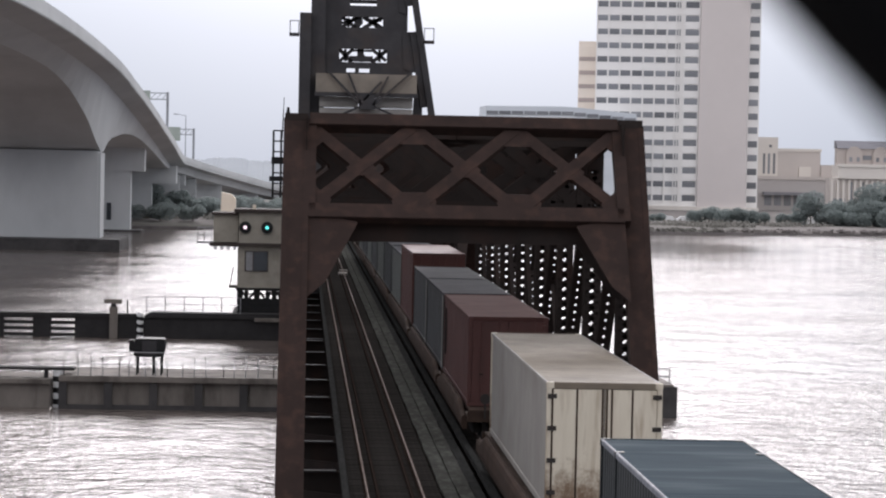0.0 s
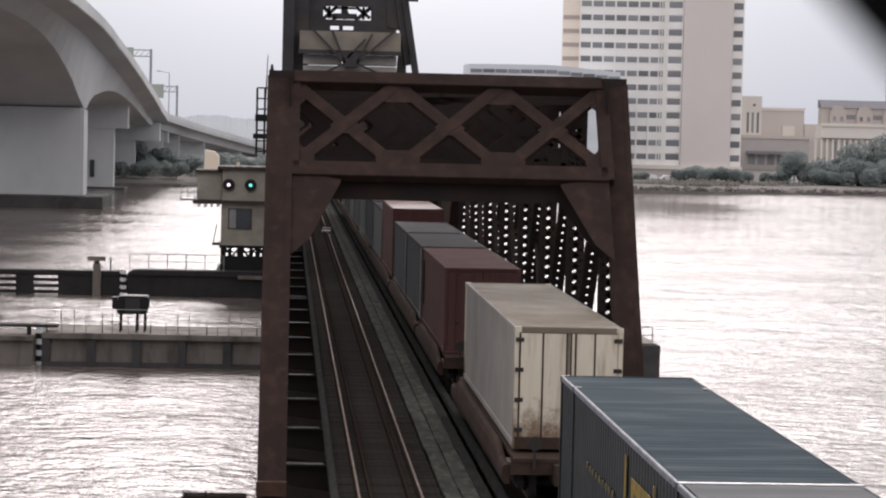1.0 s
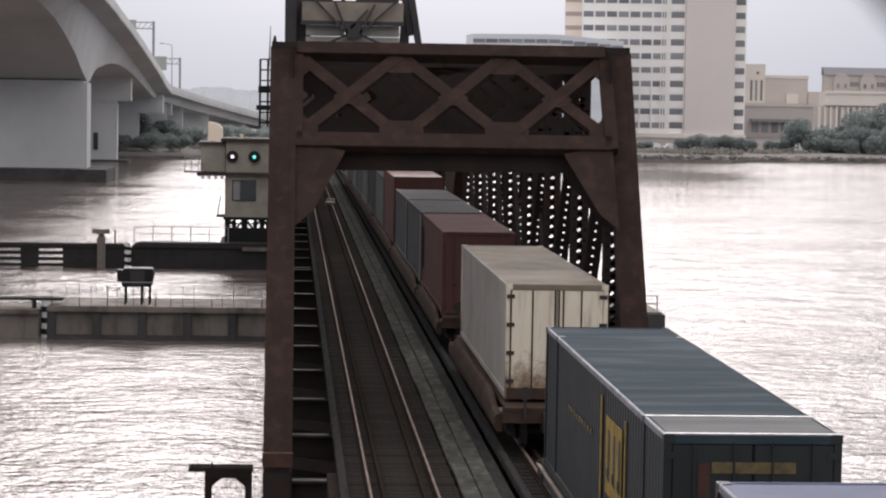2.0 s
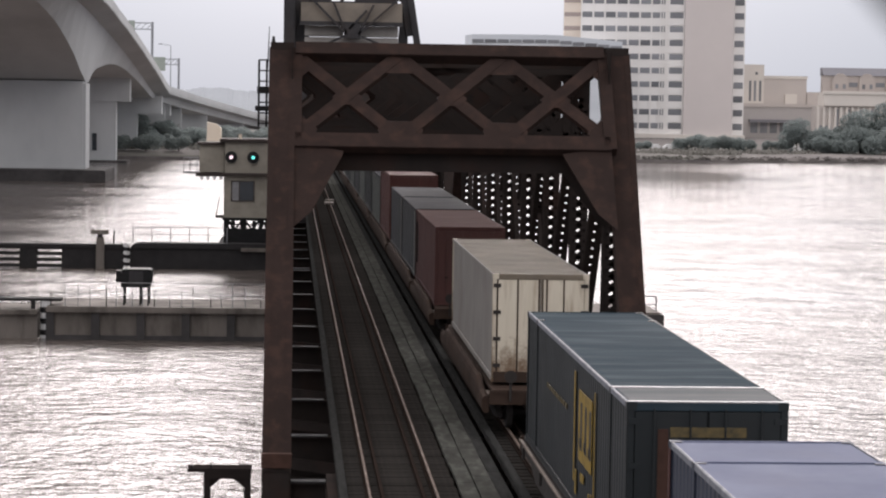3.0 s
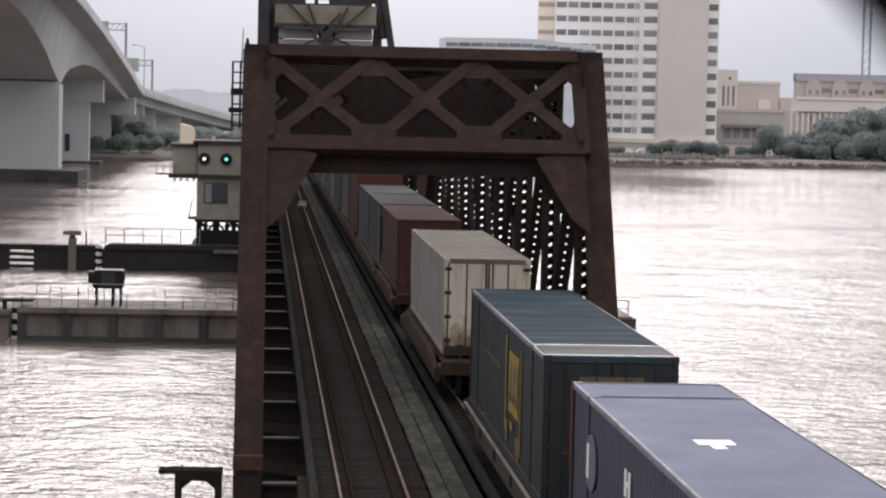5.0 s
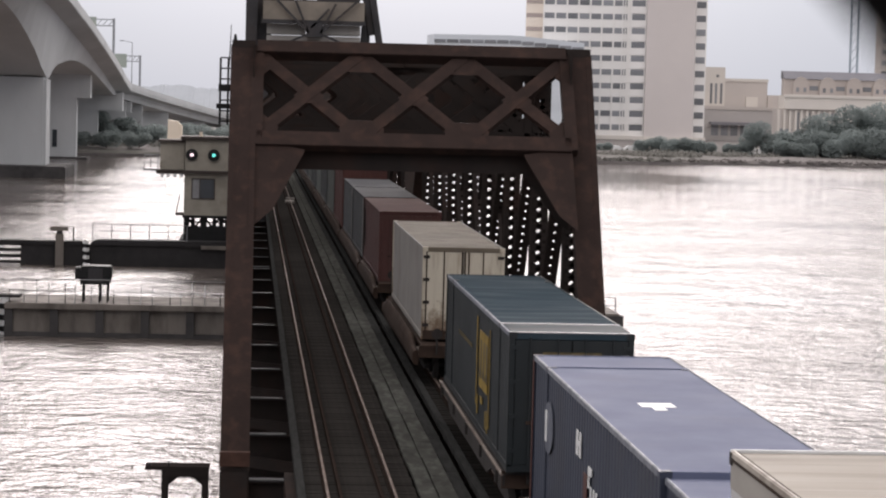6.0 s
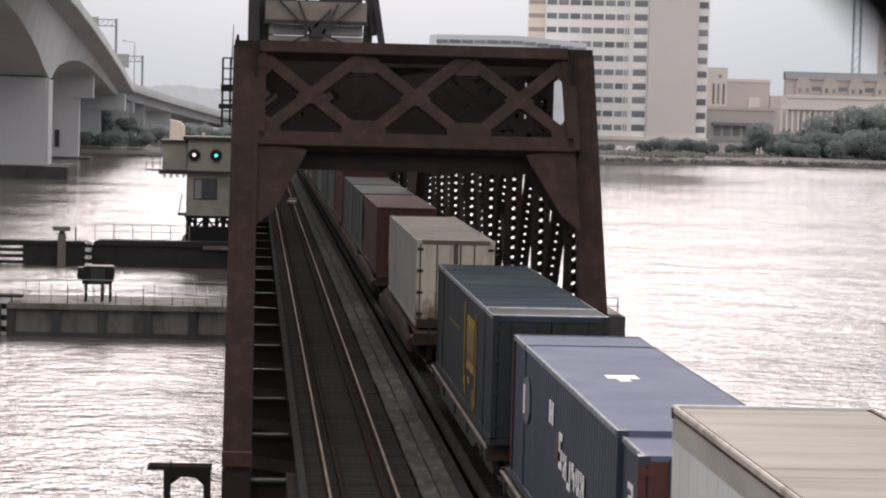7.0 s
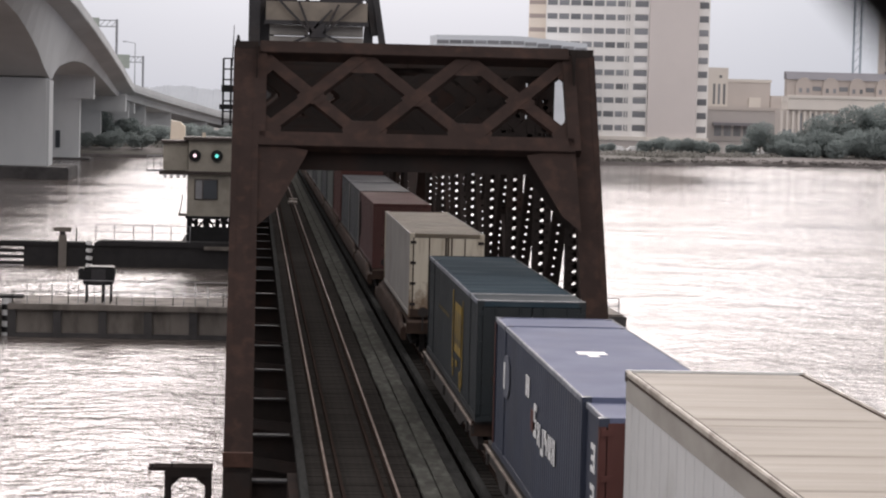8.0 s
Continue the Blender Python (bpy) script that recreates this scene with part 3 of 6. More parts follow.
def riprap():
    rnd = random.Random(8)
    g = G()
    for i in range(900):
        x = rnd.uniform(40, 165)
        c = Vector((x, interp(x, SHORE) + rnd.uniform(0.4, 3.0), WZ + rnd.uniform(0.3, 1.0)))
        e = [rnd.uniform(0.15, 0.6) * k for k in (1.3, 1.0, 0.5)]
        tilt = Euler((rnd.uniform(-0.4, 0.4), rnd.uniform(-0.4, 0.4), rnd.uniform(0, 3.1))).to_matrix()
        g.poly8([c + tilt @ Vector((sx * e[0] * rnd.uniform(0.7, 1), sy * e[1] * rnd.uniform(0.7, 1), sz * e[2])) for sz in (-1, 1) for sx, sy in ((-1, -1), (1, -1), (1, 1), (-1, 1))])
    tagged(part("riprap", g, BANK), "grey-brown boulders along the far waterline", "stones", kind="stuff")


riprap()


# ---- buildings on the far shore ----
def window_mesh(w, h):
    g = G().box(-w / 2, w / 2, -0.05, 0.25, -h / 2, h / 2)
    return g.mesh("window", OFFICE_GLASS)


def pane_row(parent, mesh_, xs, y, zs):
    for z in zs:
        for x in xs:
            o = new("window", mesh_)
            o.parent = parent
            o.location = (x, y, z)


def office_tower():
    t = thing("office_tower", "pale high-rise office tower with window grid and blank panel", "building", pose(100, 660, 0, 0, 0, -8.6) @ pose(-100, -660, 0))
    y = 660.0
    top = 86.0
    part("body", bx(78.9, 107.2, y, y + 34, -2, top), OFFICE, t)
    part("blank_panel", bx(107.2, 120.4, y - 1.6, y + 33, -2, top), OFFICE_BLANK, t, "plain pinkish blank panel")
    part("side_bay", bx(120.4, 123.6, y + 0.6, y + 33, -2, top), OFFICE, t)
    part("wing", bx(74.0, 78.9, y + 3, y + 8, -2, 44.6), OFFICE_WING, t, "beige wing with brown window bands")
    z0 = 2.05
    zs = [z0 + 3.767 * i for i in range(22)]
    pane_row(t, window_mesh(2.65, 1.5), [80.6 + 3.19 * i for i in range(7)], y - 0.04, zs)
    pane_row(t, window_mesh(0.75, 1.7), [101.4], y - 0.04, zs)
    pane_row(t, window_mesh(3.7, 1.6), [104.9], y - 0.04, zs)
    pane_row(t, window_mesh(2.5, 1.7), [122.0], y + 0.56, zs)
    rib = bx(-0.14, 0.14, -0.35, 0.1, -2, top).mesh("rib", OFFICE)
    for x in [79.0 + 3.19 * i for i in range(8)] + [102.2, 100.6, 106.9, 103.0]:
        o = new("rib", rib)
        o.parent = t
        o.location = (x, y, 0)
    for z in zs:
        part("spandrel", bx(103.1, 106.8, y - 0.25, y, z - 2.75, z - 0.85), OFFICE, t)
        if z < 43:
            part("window_band", bx(74.2, 78.6, y + 2.85, y + 3.2, z - 0.5, z + 0.6), WING_BAND, t)
    part("plinth", bx(78, 124, y - 2.5, y, -2.2, -0.2), CREAM, t)


office_tower()


def tan_building():
    t = thing("court_building", "blocky tan building with a stepped roof and slit windows", "building")
    y = 690.0
    k, zk = 1.078, lambda z: 8.82 + (z - 8.82) * 1.078
    part("tower_block", bx(120.0 * k, 125.6 * k, y, y + 20, zk(0), zk(18.9)), CREAM, t)
    part("main_block", bx(125.6 * k, 137.2 * k, y + 0.6, y + 25, zk(0), zk(15.6)), TAN, t)
    part("podium", bx(118.5 * k, 140.0 * k, y - 4, y + 25, zk(-2), zk(8.4)), TAN_DARK, t)
    part("cornice", bx(118.3 * k, 140.2 * k, y - 4.3, y + 0.3, zk(7.7), zk(8.6)), TAN, t)
    part("parapet", bx(125.6 * k, 137.4 * k, y + 0.4, y + 0.9, zk(15.2), zk(16.0)), CREAM, t)
    part("penthouse", bx(131.4 * k, 134.6 * k, y + 0.1, y + 6, zk(8.6), zk(11.2)), CREAM, t)
    part("vent_house", bx(137.3 * k, 140.6 * k, y, y + 6, zk(8.6), zk(11.8)), TAN, t)
    for x in (121.9, 123.2, 124.6):
        part("slit_window", bx((x - 0.3) * k, (x + 0.3) * k, y - 0.06, y + 0.1, zk(9.2), zk(14.6)), OFFICE_GLASS, t)
    part("roof_window", bx(123.2 * k, 123.9 * k, y - 0.06, y + 0.1, zk(16.2), zk(16.9)), OFFICE_GLASS, t)
    for i in range(6):
        part("window", bx((121.5 + 2.6 * i) * k, (123.4 + 2.6 * i) * k, y - 4.06, y - 3.9, zk(0.8), zk(3.6)), OFFICE_GLASS, t)
    part("awning", bx(121 * k, 136 * k, y - 6, y - 3.9, zk(3.6), zk(4.4)), ROOF_SLATE, t)


tan_building()


def gabled_hall():
    t = thing("waterfront_hall", "cream waterfront building with arched gables and fins", "building")
    y = 640.0
    part("upper_block", bx(142.8, 172, y + 6, y + 9, 8, 16.6), HALL_STONE, t)
    part("roof", G().prism([(y + 5.6, 16.4), (y + 8, 18.5), (y + 10, 18.5), (y + 10, 16.4)], 0, 142.8, 172.3), ROOF_SLATE, t)
    part("terrace", bx(141.9, 172, y, y + 8, 8.3, 11.9), CREAM, t)
    part("parapet", bx(141.7, 172, y - 0.3, y + 0.2, 11.4, 12.2), CREAM, t)
    part("lower_block", bx(139.9, 172, y + 1, y + 6, -2, 8.3), TAN, t)
    part("recess", bx(140.3, 144.2, y + 0.9, y + 1.2, 0.4, 3.0), OFFICE_GLASS, t)
    for i in range(4):
        x = 147.4 + 7.3 * i
        arch = [(x - 2.2, 11.0)] + [(x - 2.2 * math.cos(a), 14.6 + 2.4 * math.sin(a)) for a in [k * math.pi / 10 for k in range(11)]] + [(x + 2.2, 11.0)]
        part("gable", G().prism(arch, 1, y + 5.2, y + 8), HALL_STONE, t)
        for dx in (-1.0, 1.0):
            part("window", bx(x + dx - 0.4, x + dx + 0.4, y + 5.1, y + 5.4, 12.9, 14.1), OFFICE_GLASS, t)
        part("window_band", bx(x + 2.4, x + 4.8, y + 5.9, y + 6.1, 13.4, 14.6), OFFICE_GLASS, t)
    fin = bx(-0.28, 0.28, -0.5, 0.4, 0.8, 8.0).mesh("fin", CREAM)
    for i in range(20):
        o = new("fin", fin)
        o.parent = t
        o.location = (140.5 + 1.55 * i, y + 0.9, 0)
    for i in range(9):
        part("window_strip", bx(145.2 + 3.1 * i, 146.1 + 3.1 * i, y + 0.94, y + 1.1, 2.0, 7.4), OFFICE_GLASS, t)


gabled_hall()


def hotel():
    t = thing("riverside_hotel", "long blue-grey building with a gently curved roof", "building")
    secs = []
    for i in range(13):
        u = i / 12
        x, rise = 47.5 + 40 * u, 1.0 + 0.2 * math.sin(min(1, u * 1.6) * math.pi / 2) - 3.3 * max(0, u - 0.55)
        secs.append([(x, 640, -2), (x, 640, 24.6 + rise), (x, 665, 24.9 + rise), (x, 665, -2)])
    part("body", G().loft(secs), HOTEL, t)
    for i in range(12):
        u = (i + 0.5) / 12
        rise = 1.0 + 0.2 * math.sin(min(1, u * 1.6) * math.pi / 2) - 3.3 * max(0, u - 0.55)
        part("window_band", bx(47.6 + 40 * i / 12, 47.3 + 40 * (i + 1) / 12, 639.7, 640.3, 22.4 + rise, 23.3 + rise), OFFICE_GLASS, t)
        part("fascia", bx(47.5 + 40 * i / 12, 47.5 + 40 * (i + 1) / 12, 639.3, 640.4, 20.7 + rise, 21.7 + rise), CREAM, t)


hotel()


def mast():
    t = thing("bridge_mast", "slim pale blue lattice mast", "mast")
    for x in (199.0, 201.4):
        part("leg", G().tube((x, 800, -2), (x, 800, 62), 0.4, 8), MASTM, t)
    for i in range(20):
        z = 3.0 * i
        part("brace", G().beam((199, 800, z), (201.4, 800, z + 3), 0.18, 0.18, (0, 1, 0)), MASTM, t)


mast()
o = thing("office_block", "grey-brown office slab at the waterfront's end", "building")
part("body", bx(174.0, 192, 665, 671, -2, 42), TAN, o)
for i in range(10):
    part("window_band", bx(174.4, 191, 664.9, 665.2, 12 + 3 * i, 13.4 + 3 * i), OFFICE_GLASS, o)


def parked_car(x, y, z, material):
    t = thing("parked_car", "small pale car parked on the far bank", "car", pose(x, y, z), "cars on the far bank")
    part("body", G().prism([(-2.1, 0.3), (2.1, 0.3), (2.1, 0.8), (1.2, 0.9), (0.7, 1.4), (-1.2, 1.4), (-1.7, 0.9), (-2.1, 0.8)], 1, -0.8, 0.8), material, t, bevel=0.05)
    for dx in (-1.3, 1.3):
        for dy in (-0.75, 0.75):
            part("wheel", G().tube((dx, dy - 0.1, 0.32), (dx, dy + 0.1, 0.32), 0.32, 12), RUBBER, t)


for x, y in ((80, 530), (84, 531), (112, 533), (117, 534)):
    parked_car(x, y, -2.05, WHITE_PAINT)
o = thing("shed", "small tan shed below the viaduct, sunlit by its colour", "shed")
part("wall", G().prism([(-15.6, -2.2), (-12.8, -2.2), (-12.8, 2.4), (-13.7, 3.2), (-15.4, 3.5)], 1, 453.5, 457), LITWALL, o)
o = thing("white_tent", "small white tent on the far bank", "tent")
part("canopy", G().prism([(137.4, -1.8), (141.6, -1.8), (139.9, 1.2), (138.6, 0.2)], 1, 560, 563), WHITE_PAINT, o)


# ---- the concrete highway bridge ----
DECK = [(90, 18.6), (150, 21.0), (195, 22.1), (230, 22.3), (270, 21.9), (312, 20.9), (340, 19.4), (392, 16.2), (440, 12.7), (484, 9.3), (505, 8.2)]
SOFFIT = [(90, 4.0), (120, 11.0), (150, 16.2), (190, 19.3), (224, 19.85), (247, 19.8), (275, 19.2), (295, 17.8), (310, 15.8), (323, 13.5), (334, 10.9), (338, 10.2)]
SOFFIT2 = [(342, 10.2), (346, 11.2), (352, 12.1), (375, 13.1), (398, 12.9), (426, 11.4), (450, 9.6), (472, 7.9), (485, 7.6), (505, 6.6)]


def highway_bridge():
    t = thing("highway_bridge", "haunched concrete box girder highway bridge on broad piers", "bridge")
    XE, XB, XW = -24.0, -28.2, -26.8
    mid = -38.0

    def section(y, s):
        d = smooth(y, DECK)
        dx = 0.02 * (y - 340)
        r = [(XE, d), (XE, d - 0.45), (XW + 0.2, d - 1.05), (XB + dx * 0.6, s)]
        pts = [(x, y, z) for x, z in r] + [(2 * mid - x, y, z) for x, z in reversed(r)]
        return pts
    ys = [90 + 8 * i for i in range(31)] + [338]
    part("main_girder", G().loft([section(y, smooth(y, SOFFIT)) for y in ys]), CONCRETE, t)
    part("pier_diaphragm", G().loft([section(y, 10.2) for y in (338, 342)]), CONCRETE, t)
    ys = [342, 345, 349] + [354 + 7 * i for i in range(22)]
    part("side_girder", G().loft([section(y, smooth(y, SOFFIT2)) for y in ys]), CONCRETE, t)
    for side in (XE, 2 * mid - XE):
        w = 0.35 if side == XE else -0.35
        secs = []
        for y in [90 + 9 * i for i in range(47)]:
            d = smooth(y, DECK)
            secs.append([(side + w * 0.2, y, d - 0.35), (side + w * 0.2, y, d + 1.0), (side - w, y, d + 1.0), (side - w, y, d - 0.2)])
        part("parapet", G().loft(secs), CONCRETE, t)
    for y, x, zt in ((340, -28.15, 10.25), ):
        part("pier", bx(-48, x - 0.35, y - 3.5, y + 3.5, WZ + 1.6, zt), CONCRETE, t)
        part("pier_fillet", bx(x - 0.35, x + 0.05, y - 3.2, y + 3.2, WZ + 1.6, zt - 0.3), CONCRETE, t)
        part("pile_cap", bx(-52, x + 3.2, y - 9, y + 9, WZ - 1, WZ + 1.6), CONCRETE_DARK, t, bevel=0.15)
    for y, x, xc, zb, zt in ((430, -30.5, -28.1, 7.2, 11.6), (481, -30.0, -25.2, 4.7, 8.2), (503, -27.5, -24.6, 4.2, 7.6)):
        part("pier", bx(-48, x, y - 1.6, y + 1.6, WZ + 0.2, zb + 0.02), CONCRETE, t)
        part("pier_cap", bx(-50, xc, y - 2.0, y + 2.0, zb, zt), CONCRETE, t)
        part("pile_cap", bx(-51, x + 2.2, y - 4.5, y + 4.5, WZ - 1, WZ + 0.3), CONCRETE_DARK, t, bevel=0.15)
    part("pier_door", bx(-34.6, -33.8, 428.2, 428.5, WZ + 2.0, WZ + 5), GLASS, t)
    # overhead sign frames on the deck
    for y, x, post, reach in ((427, -24.2, 7.5, 6.0), (500, -22.9, 7.6, 5.4)):
        d = smooth(y, DECK)
        g = thing("sign_gantry", "grey steel overhead road sign frame on the highway bridge", "road sign", group="road signs on the highway bridge")
        part("post", G().tube((x, y, d), (x, y, d + post), 0.22, 8), HAZE_STEEL, g)
        part("post", G().tube((x - reach, y, d), (x - reach, y, d + post), 0.22, 8), HAZE_STEEL, g)
        for z in (post - 0.2, post - 1.3):
            part("chord", G().beam((x, y, d + z), (x - reach, y, d + z), 0.18, 0.18, (0, 1, 0)), HAZE_STEEL, g)
        for i in range(6):
            part("brace", G().beam((x - reach * i / 6, y, d + post - 0.2), (x - reach * (i + 1) / 6, y, d + post - 1.3), 0.1, 0.1, (0, 1, 0)), HAZE_STEEL, g)
        part("sign", bx(x - reach * 0.95, x - reach * 0.5, y - 0.35, y - 0.2, d + post - 2.6, d + post + 0.2), SIGN_BACK, g)
    for y in (497,):
        g = thing("lamp_mast", "slim grey lamp mast on the highway bridge", "street lamp")
        part("pole", G().tube((-24.4, y, smooth(y, DECK)), (-24.4, y, smooth(y, DECK) + 10), 0.12, 8, 0.07), HAZE_STEEL, g)
        part("arm", G().beam((-24.4, y, smooth(y, DECK) + 10), (-26.2, y, smooth(y, DECK) + 10.3), 0.1, 0.1), HAZE_STEEL, g)
        part("lamp_head", bx(-26.9, -26.1, y - 0.2, y + 0.2, smooth(y, DECK) + 10.2, smooth(y, DECK) + 10.4), HAZE_STEEL, g)


highway_bridge()


def far_viaduct():
    t = thing("viaduct", "low curving concrete viaduct descending to the far shore", "bridge")
    path = [(-24.6, 484, 9.4), (-22.2, 502, 8.4), (-19.6, 524, 7.3), (-14.6, 560, 5.5), (-6.5, 602, 3.0), (4, 640, 1.2), (20, 680, 0.2)]
    fine = []
    for i in range(25):
        u = i / 24 * (len(path) - 1)
        k = [(j, path[j]) for j in range(len(path))]
        fine.append(Vector([smooth(u, [(j, p[c]) for j, p in k]) for c in range(3)]))
    secs, rail = [], []
    for i, p in enumerate(fine):
        a = (fine[min(24, i + 1)] - fine[max(0, i - 1)]).normalized()
        n = Vector((a.y, -a.x, 0)).normalized()
        q = p - n * 11
        secs.append([p, p - Vector((0, 0, 0.5)), p - n * 1.8 - Vector((0, 0, 0.7)), p - n * 2.2 - Vector((0, 0, 2.0)), q + n * 1.5 - Vector((0, 0, 2.0)), q])
        rail.append([p - Vector((0, 0, 0.2)), p + Vector((0, 0, 1.0)), p - n * 0.4 + Vector((0, 0, 1.0)), p - n * 0.4 - Vector((0, 0, 0.2))])
    part("deck", G().loft(secs), CONCRETE, t)
    part("parapet", G().loft(rail), CONCRETE, t)
    for i in range(3, 24, 4):
        p = fine[i]
        part("pier", bx(p.x - 9, p.x - 2.6, p.y - 0.8, p.y + 0.8, -2.5, p.z - 1.9), CONCRETE, t)


far_viaduct()

# ---- the railway truss bridge ----
Y0, PAN, NP = 60.0, 8.1, 9
XL, XR = -0.24, 9.12            # the two trusses' planes
ZB, ZT = -0.25, 9.95            # the chords' heights


def laced(p, q, w, d, pitch, side=(1, 0, 0), plate=0.03, bar=0.165):
    """A member of two channels with crossed lacing on both faces. Returns the channels and the lacing."""
    p, q = Vector(p), Vector(q)
    a = (q - p).normalized()
    s = Vector(side)
    s = (s - a * s.dot(a)).normalized()
    n = a.cross(s)
    g, lace = [G(), G()], G()
    for c, k in zip(g, (-1, 1)):
        o, i, t = k * w / 2, k * w * 0.16, k * (w / 2 - plate)
        c.loft([[e + s * a_ + n * b_ for a_, b_ in ((o, -d / 2), (o, d / 2), (i, d / 2), (i, d / 2 - 0.025), (t, d / 2 - 0.025), (t, 0.025 - d / 2), (i, 0.025 - d / 2), (i, -d / 2))] for e in (p, q)])
    length = (q - p).length
    cells = max(2, int((length - 1.6) / pitch))
    start = (length - cells * pitch) / 2
    h = w / 2 - 0.06
    for j in (-1, 1):
        for i in range(cells):
            u, v = start + i * pitch, start + (i + 1) * pitch
            for k in (-1, 1):
                lace.beam(p + a * u + s * h * k + n * j * (d / 2 + 0.012), p + a * v - s * h * k + n * j * (d / 2 + 0.012), bar, 0.014, s + a * 0.001)
        for e in (start * 0.5, length - start * 0.5):
            lace.beam(p + a * (e - start * 0.4) + n * j * (d / 2 + 0.012), p + a * (e + start * 0.4) + n * j * (d / 2 + 0.012), w, 0.014, s)
    return g, lace


def laced_part(name, g, lace, material, parent):
    m = part(name, g[0], material, parent)
    part("channel", g[1], material, m)
    tagged(part("lacing", lace, material, m), kind="stuff")
    return m


def truss_span(name, label, y0, pan, count, material, dark, portal=True, pitch=0.34, skew=0.0):
    t = thing(name, label, "railway bridge")
    ys = [y0 + pan * i for i in range(count + 1)]
    last = ys[-1]
    up = Vector((0, 0, 1))
    for x in (XL, XR):
        sgn = 1 if x == XL else -1
        # end posts: two riveted webs and a cover plate on the face
        for ya, yb in ((ys[0], ys[1]), (ys[-1], ys[-2])):
            p, q = Vector((x, ya + (skew if x == XR else 0), ZB - 0.15)), Vector((x, yb, ZT))
            g = G()
            g.beam(p, q, 0.66, 0.62)
            a = (q - p).normalized()
            n = Vector((1, 0, 0)).cross(a) * (1 if a.y < 0 else -1)
            if n.y > 0:
                n = -n
            ep = part("end_post", g, material, t, bevel=0.02)
            g2 = G()
            for k in (-1, 1):
                g2.beam(p + Vector((k * 0.28, 0, 0)) + n * 0.312, q + Vector((k * 0.28, 0, 0)) + n * 0.312, 0.16, 0.02)
            part("cover_angle", g2, material, ep)
        part("top_chord", bx(x - 0.33, x + 0.33, ys[1] - 0.3, ys[-2] + 0.3, ZT - 0.33, ZT + 0.33), dark, t)
        g, lc = laced((x, ys[0], ZB), (x, ys[-1], ZB), 0.55, 0.55, 0.5)
        laced_part("bottom_chord", g, lc, dark, t)
        for i in range(1, count):
            g, lc = laced((x, ys[i], ZB), (x, ys[i], ZT - 0.3), 0.55, 0.36, pitch, bar=0.145)
            v = laced_part("vertical_post", g, lc, dark, t)
            part("gusset", bx(x + sgn * 0.26 - 0.012, x + sgn * 0.26 + 0.012, ys[i] - 0.8, ys[i] + 0.8, ZB - 0.3, ZB + 0.9), dark, v)
            part("gusset", G().prism([(ys[i] - 1.2, ZT + 0.2), (ys[i] + 1.2, ZT + 0.2), (ys[i] + 0.95, ZT - 0.7), (ys[i] + 0.35, ZT - 1.3), (ys[i] - 0.35, ZT - 1.3), (ys[i] - 0.95, ZT - 0.7)], 0, x + sgn * 0.28 - 0.012, x + sgn * 0.28 + 0.012), dark, v)
        for i in range(1, count - 1):
            a, b = (i, i + 1) if i < count / 2 - 0.5 else (i + 1, i)
            g, lc = laced((x, ys[a], ZT - 0.3), (x, ys[b], ZB + 0.1), 0.44, 0.34, pitch, bar=0.11)
            laced_part("diagonal", g, lc, dark, t)
            if i in (3, 4, 5):
                part("counter_bar", G().beam((x, ys[b], ZT - 0.3), (x, ys[a], ZB + 0.1), 0.12, 0.1), dark, t)
    x0, x1 = XL + 0.36, XR - 0.36
    span3 = (x1 - x0) / 3
    # portals in the plane of the end posts, sway frames at the panel points
    for i in range(1, count):
        lean = 0.0 if 1 < i < count - 1 else (pan / (ZT - ZB + 0.15) if i == 1 else -pan / (ZT - ZB + 0.15))
        off = -0.22 if i == 1 else (0.22 if i == count - 1 else 0)
        m_ = material if i in (1, count - 1) else dark
        yy = lambda z: ys[i] + lean * (z - ZT) + off
        sd = Vector((0, -1, lean)).normalized()
        zl = 7.55                    # the lower strut
        fr = G()
        fr.beam((x0, yy(10.03), 10.03), (x1, yy(10.03), 10.03), 0.40, 0.42, sd)
        fr.beam((x0, yy(zl), zl), (x1, yy(zl), zl), 0.30, 0.48, sd)
        name_ = "portal_frame" if i in (1, count - 1) else "sway_frame"
        fp = part(name_, fr, m_, t, bevel=0.015)

        def plate(pname, pts, th):
            """A flat plate in the frame's plane, from (x, z) corners."""
            back = [(px, yy(pz) + th, pz) for px, pz in pts]
            part(pname, G().loft([[(px, yy(pz) - th, pz) for px, pz in pts], back]), m_, fp)
        for k in range(3):
            xa, xb = x0 + span3 * k, x0 + span3 * (k + 1)
            for za, zb in ((9.92, zl + 0.1), (zl + 0.1, 9.92)):
                part("lattice_bar", G().beam((xa, yy(za), za), (xb, yy(zb), zb), 0.16 if za > zb else 0.2, 0.35, sd), m_, fp)
            xm, zm = (xa + xb) / 2, (9.92 + zl + 0.1) / 2
            plate("gusset", [(xm - 0.42, zm), (xm - 0.22, zm + 0.2), (xm + 0.22, zm + 0.2), (xm + 0.42, zm), (xm + 0.22, zm - 0.2), (xm - 0.22, zm - 0.2)], 0.115)
            if k:
                plate("gusset", [(xa - 0.42, 9.84), (xa + 0.42, 9.84), (xa + 0.56, 9.68), (xa + 0.36, 9.47), (xa - 0.36, 9.47), (xa - 0.56, 9.68)], 0.11)
                plate("gusset", [(xa - 0.56, zl + 0.22), (xa - 0.62, zl + 0.38), (xa - 0.36, zl + 0.60), (xa + 0.36, zl + 0.60), (xa + 0.62, zl + 0.38), (xa + 0.56, zl + 0.22)], 0.11)
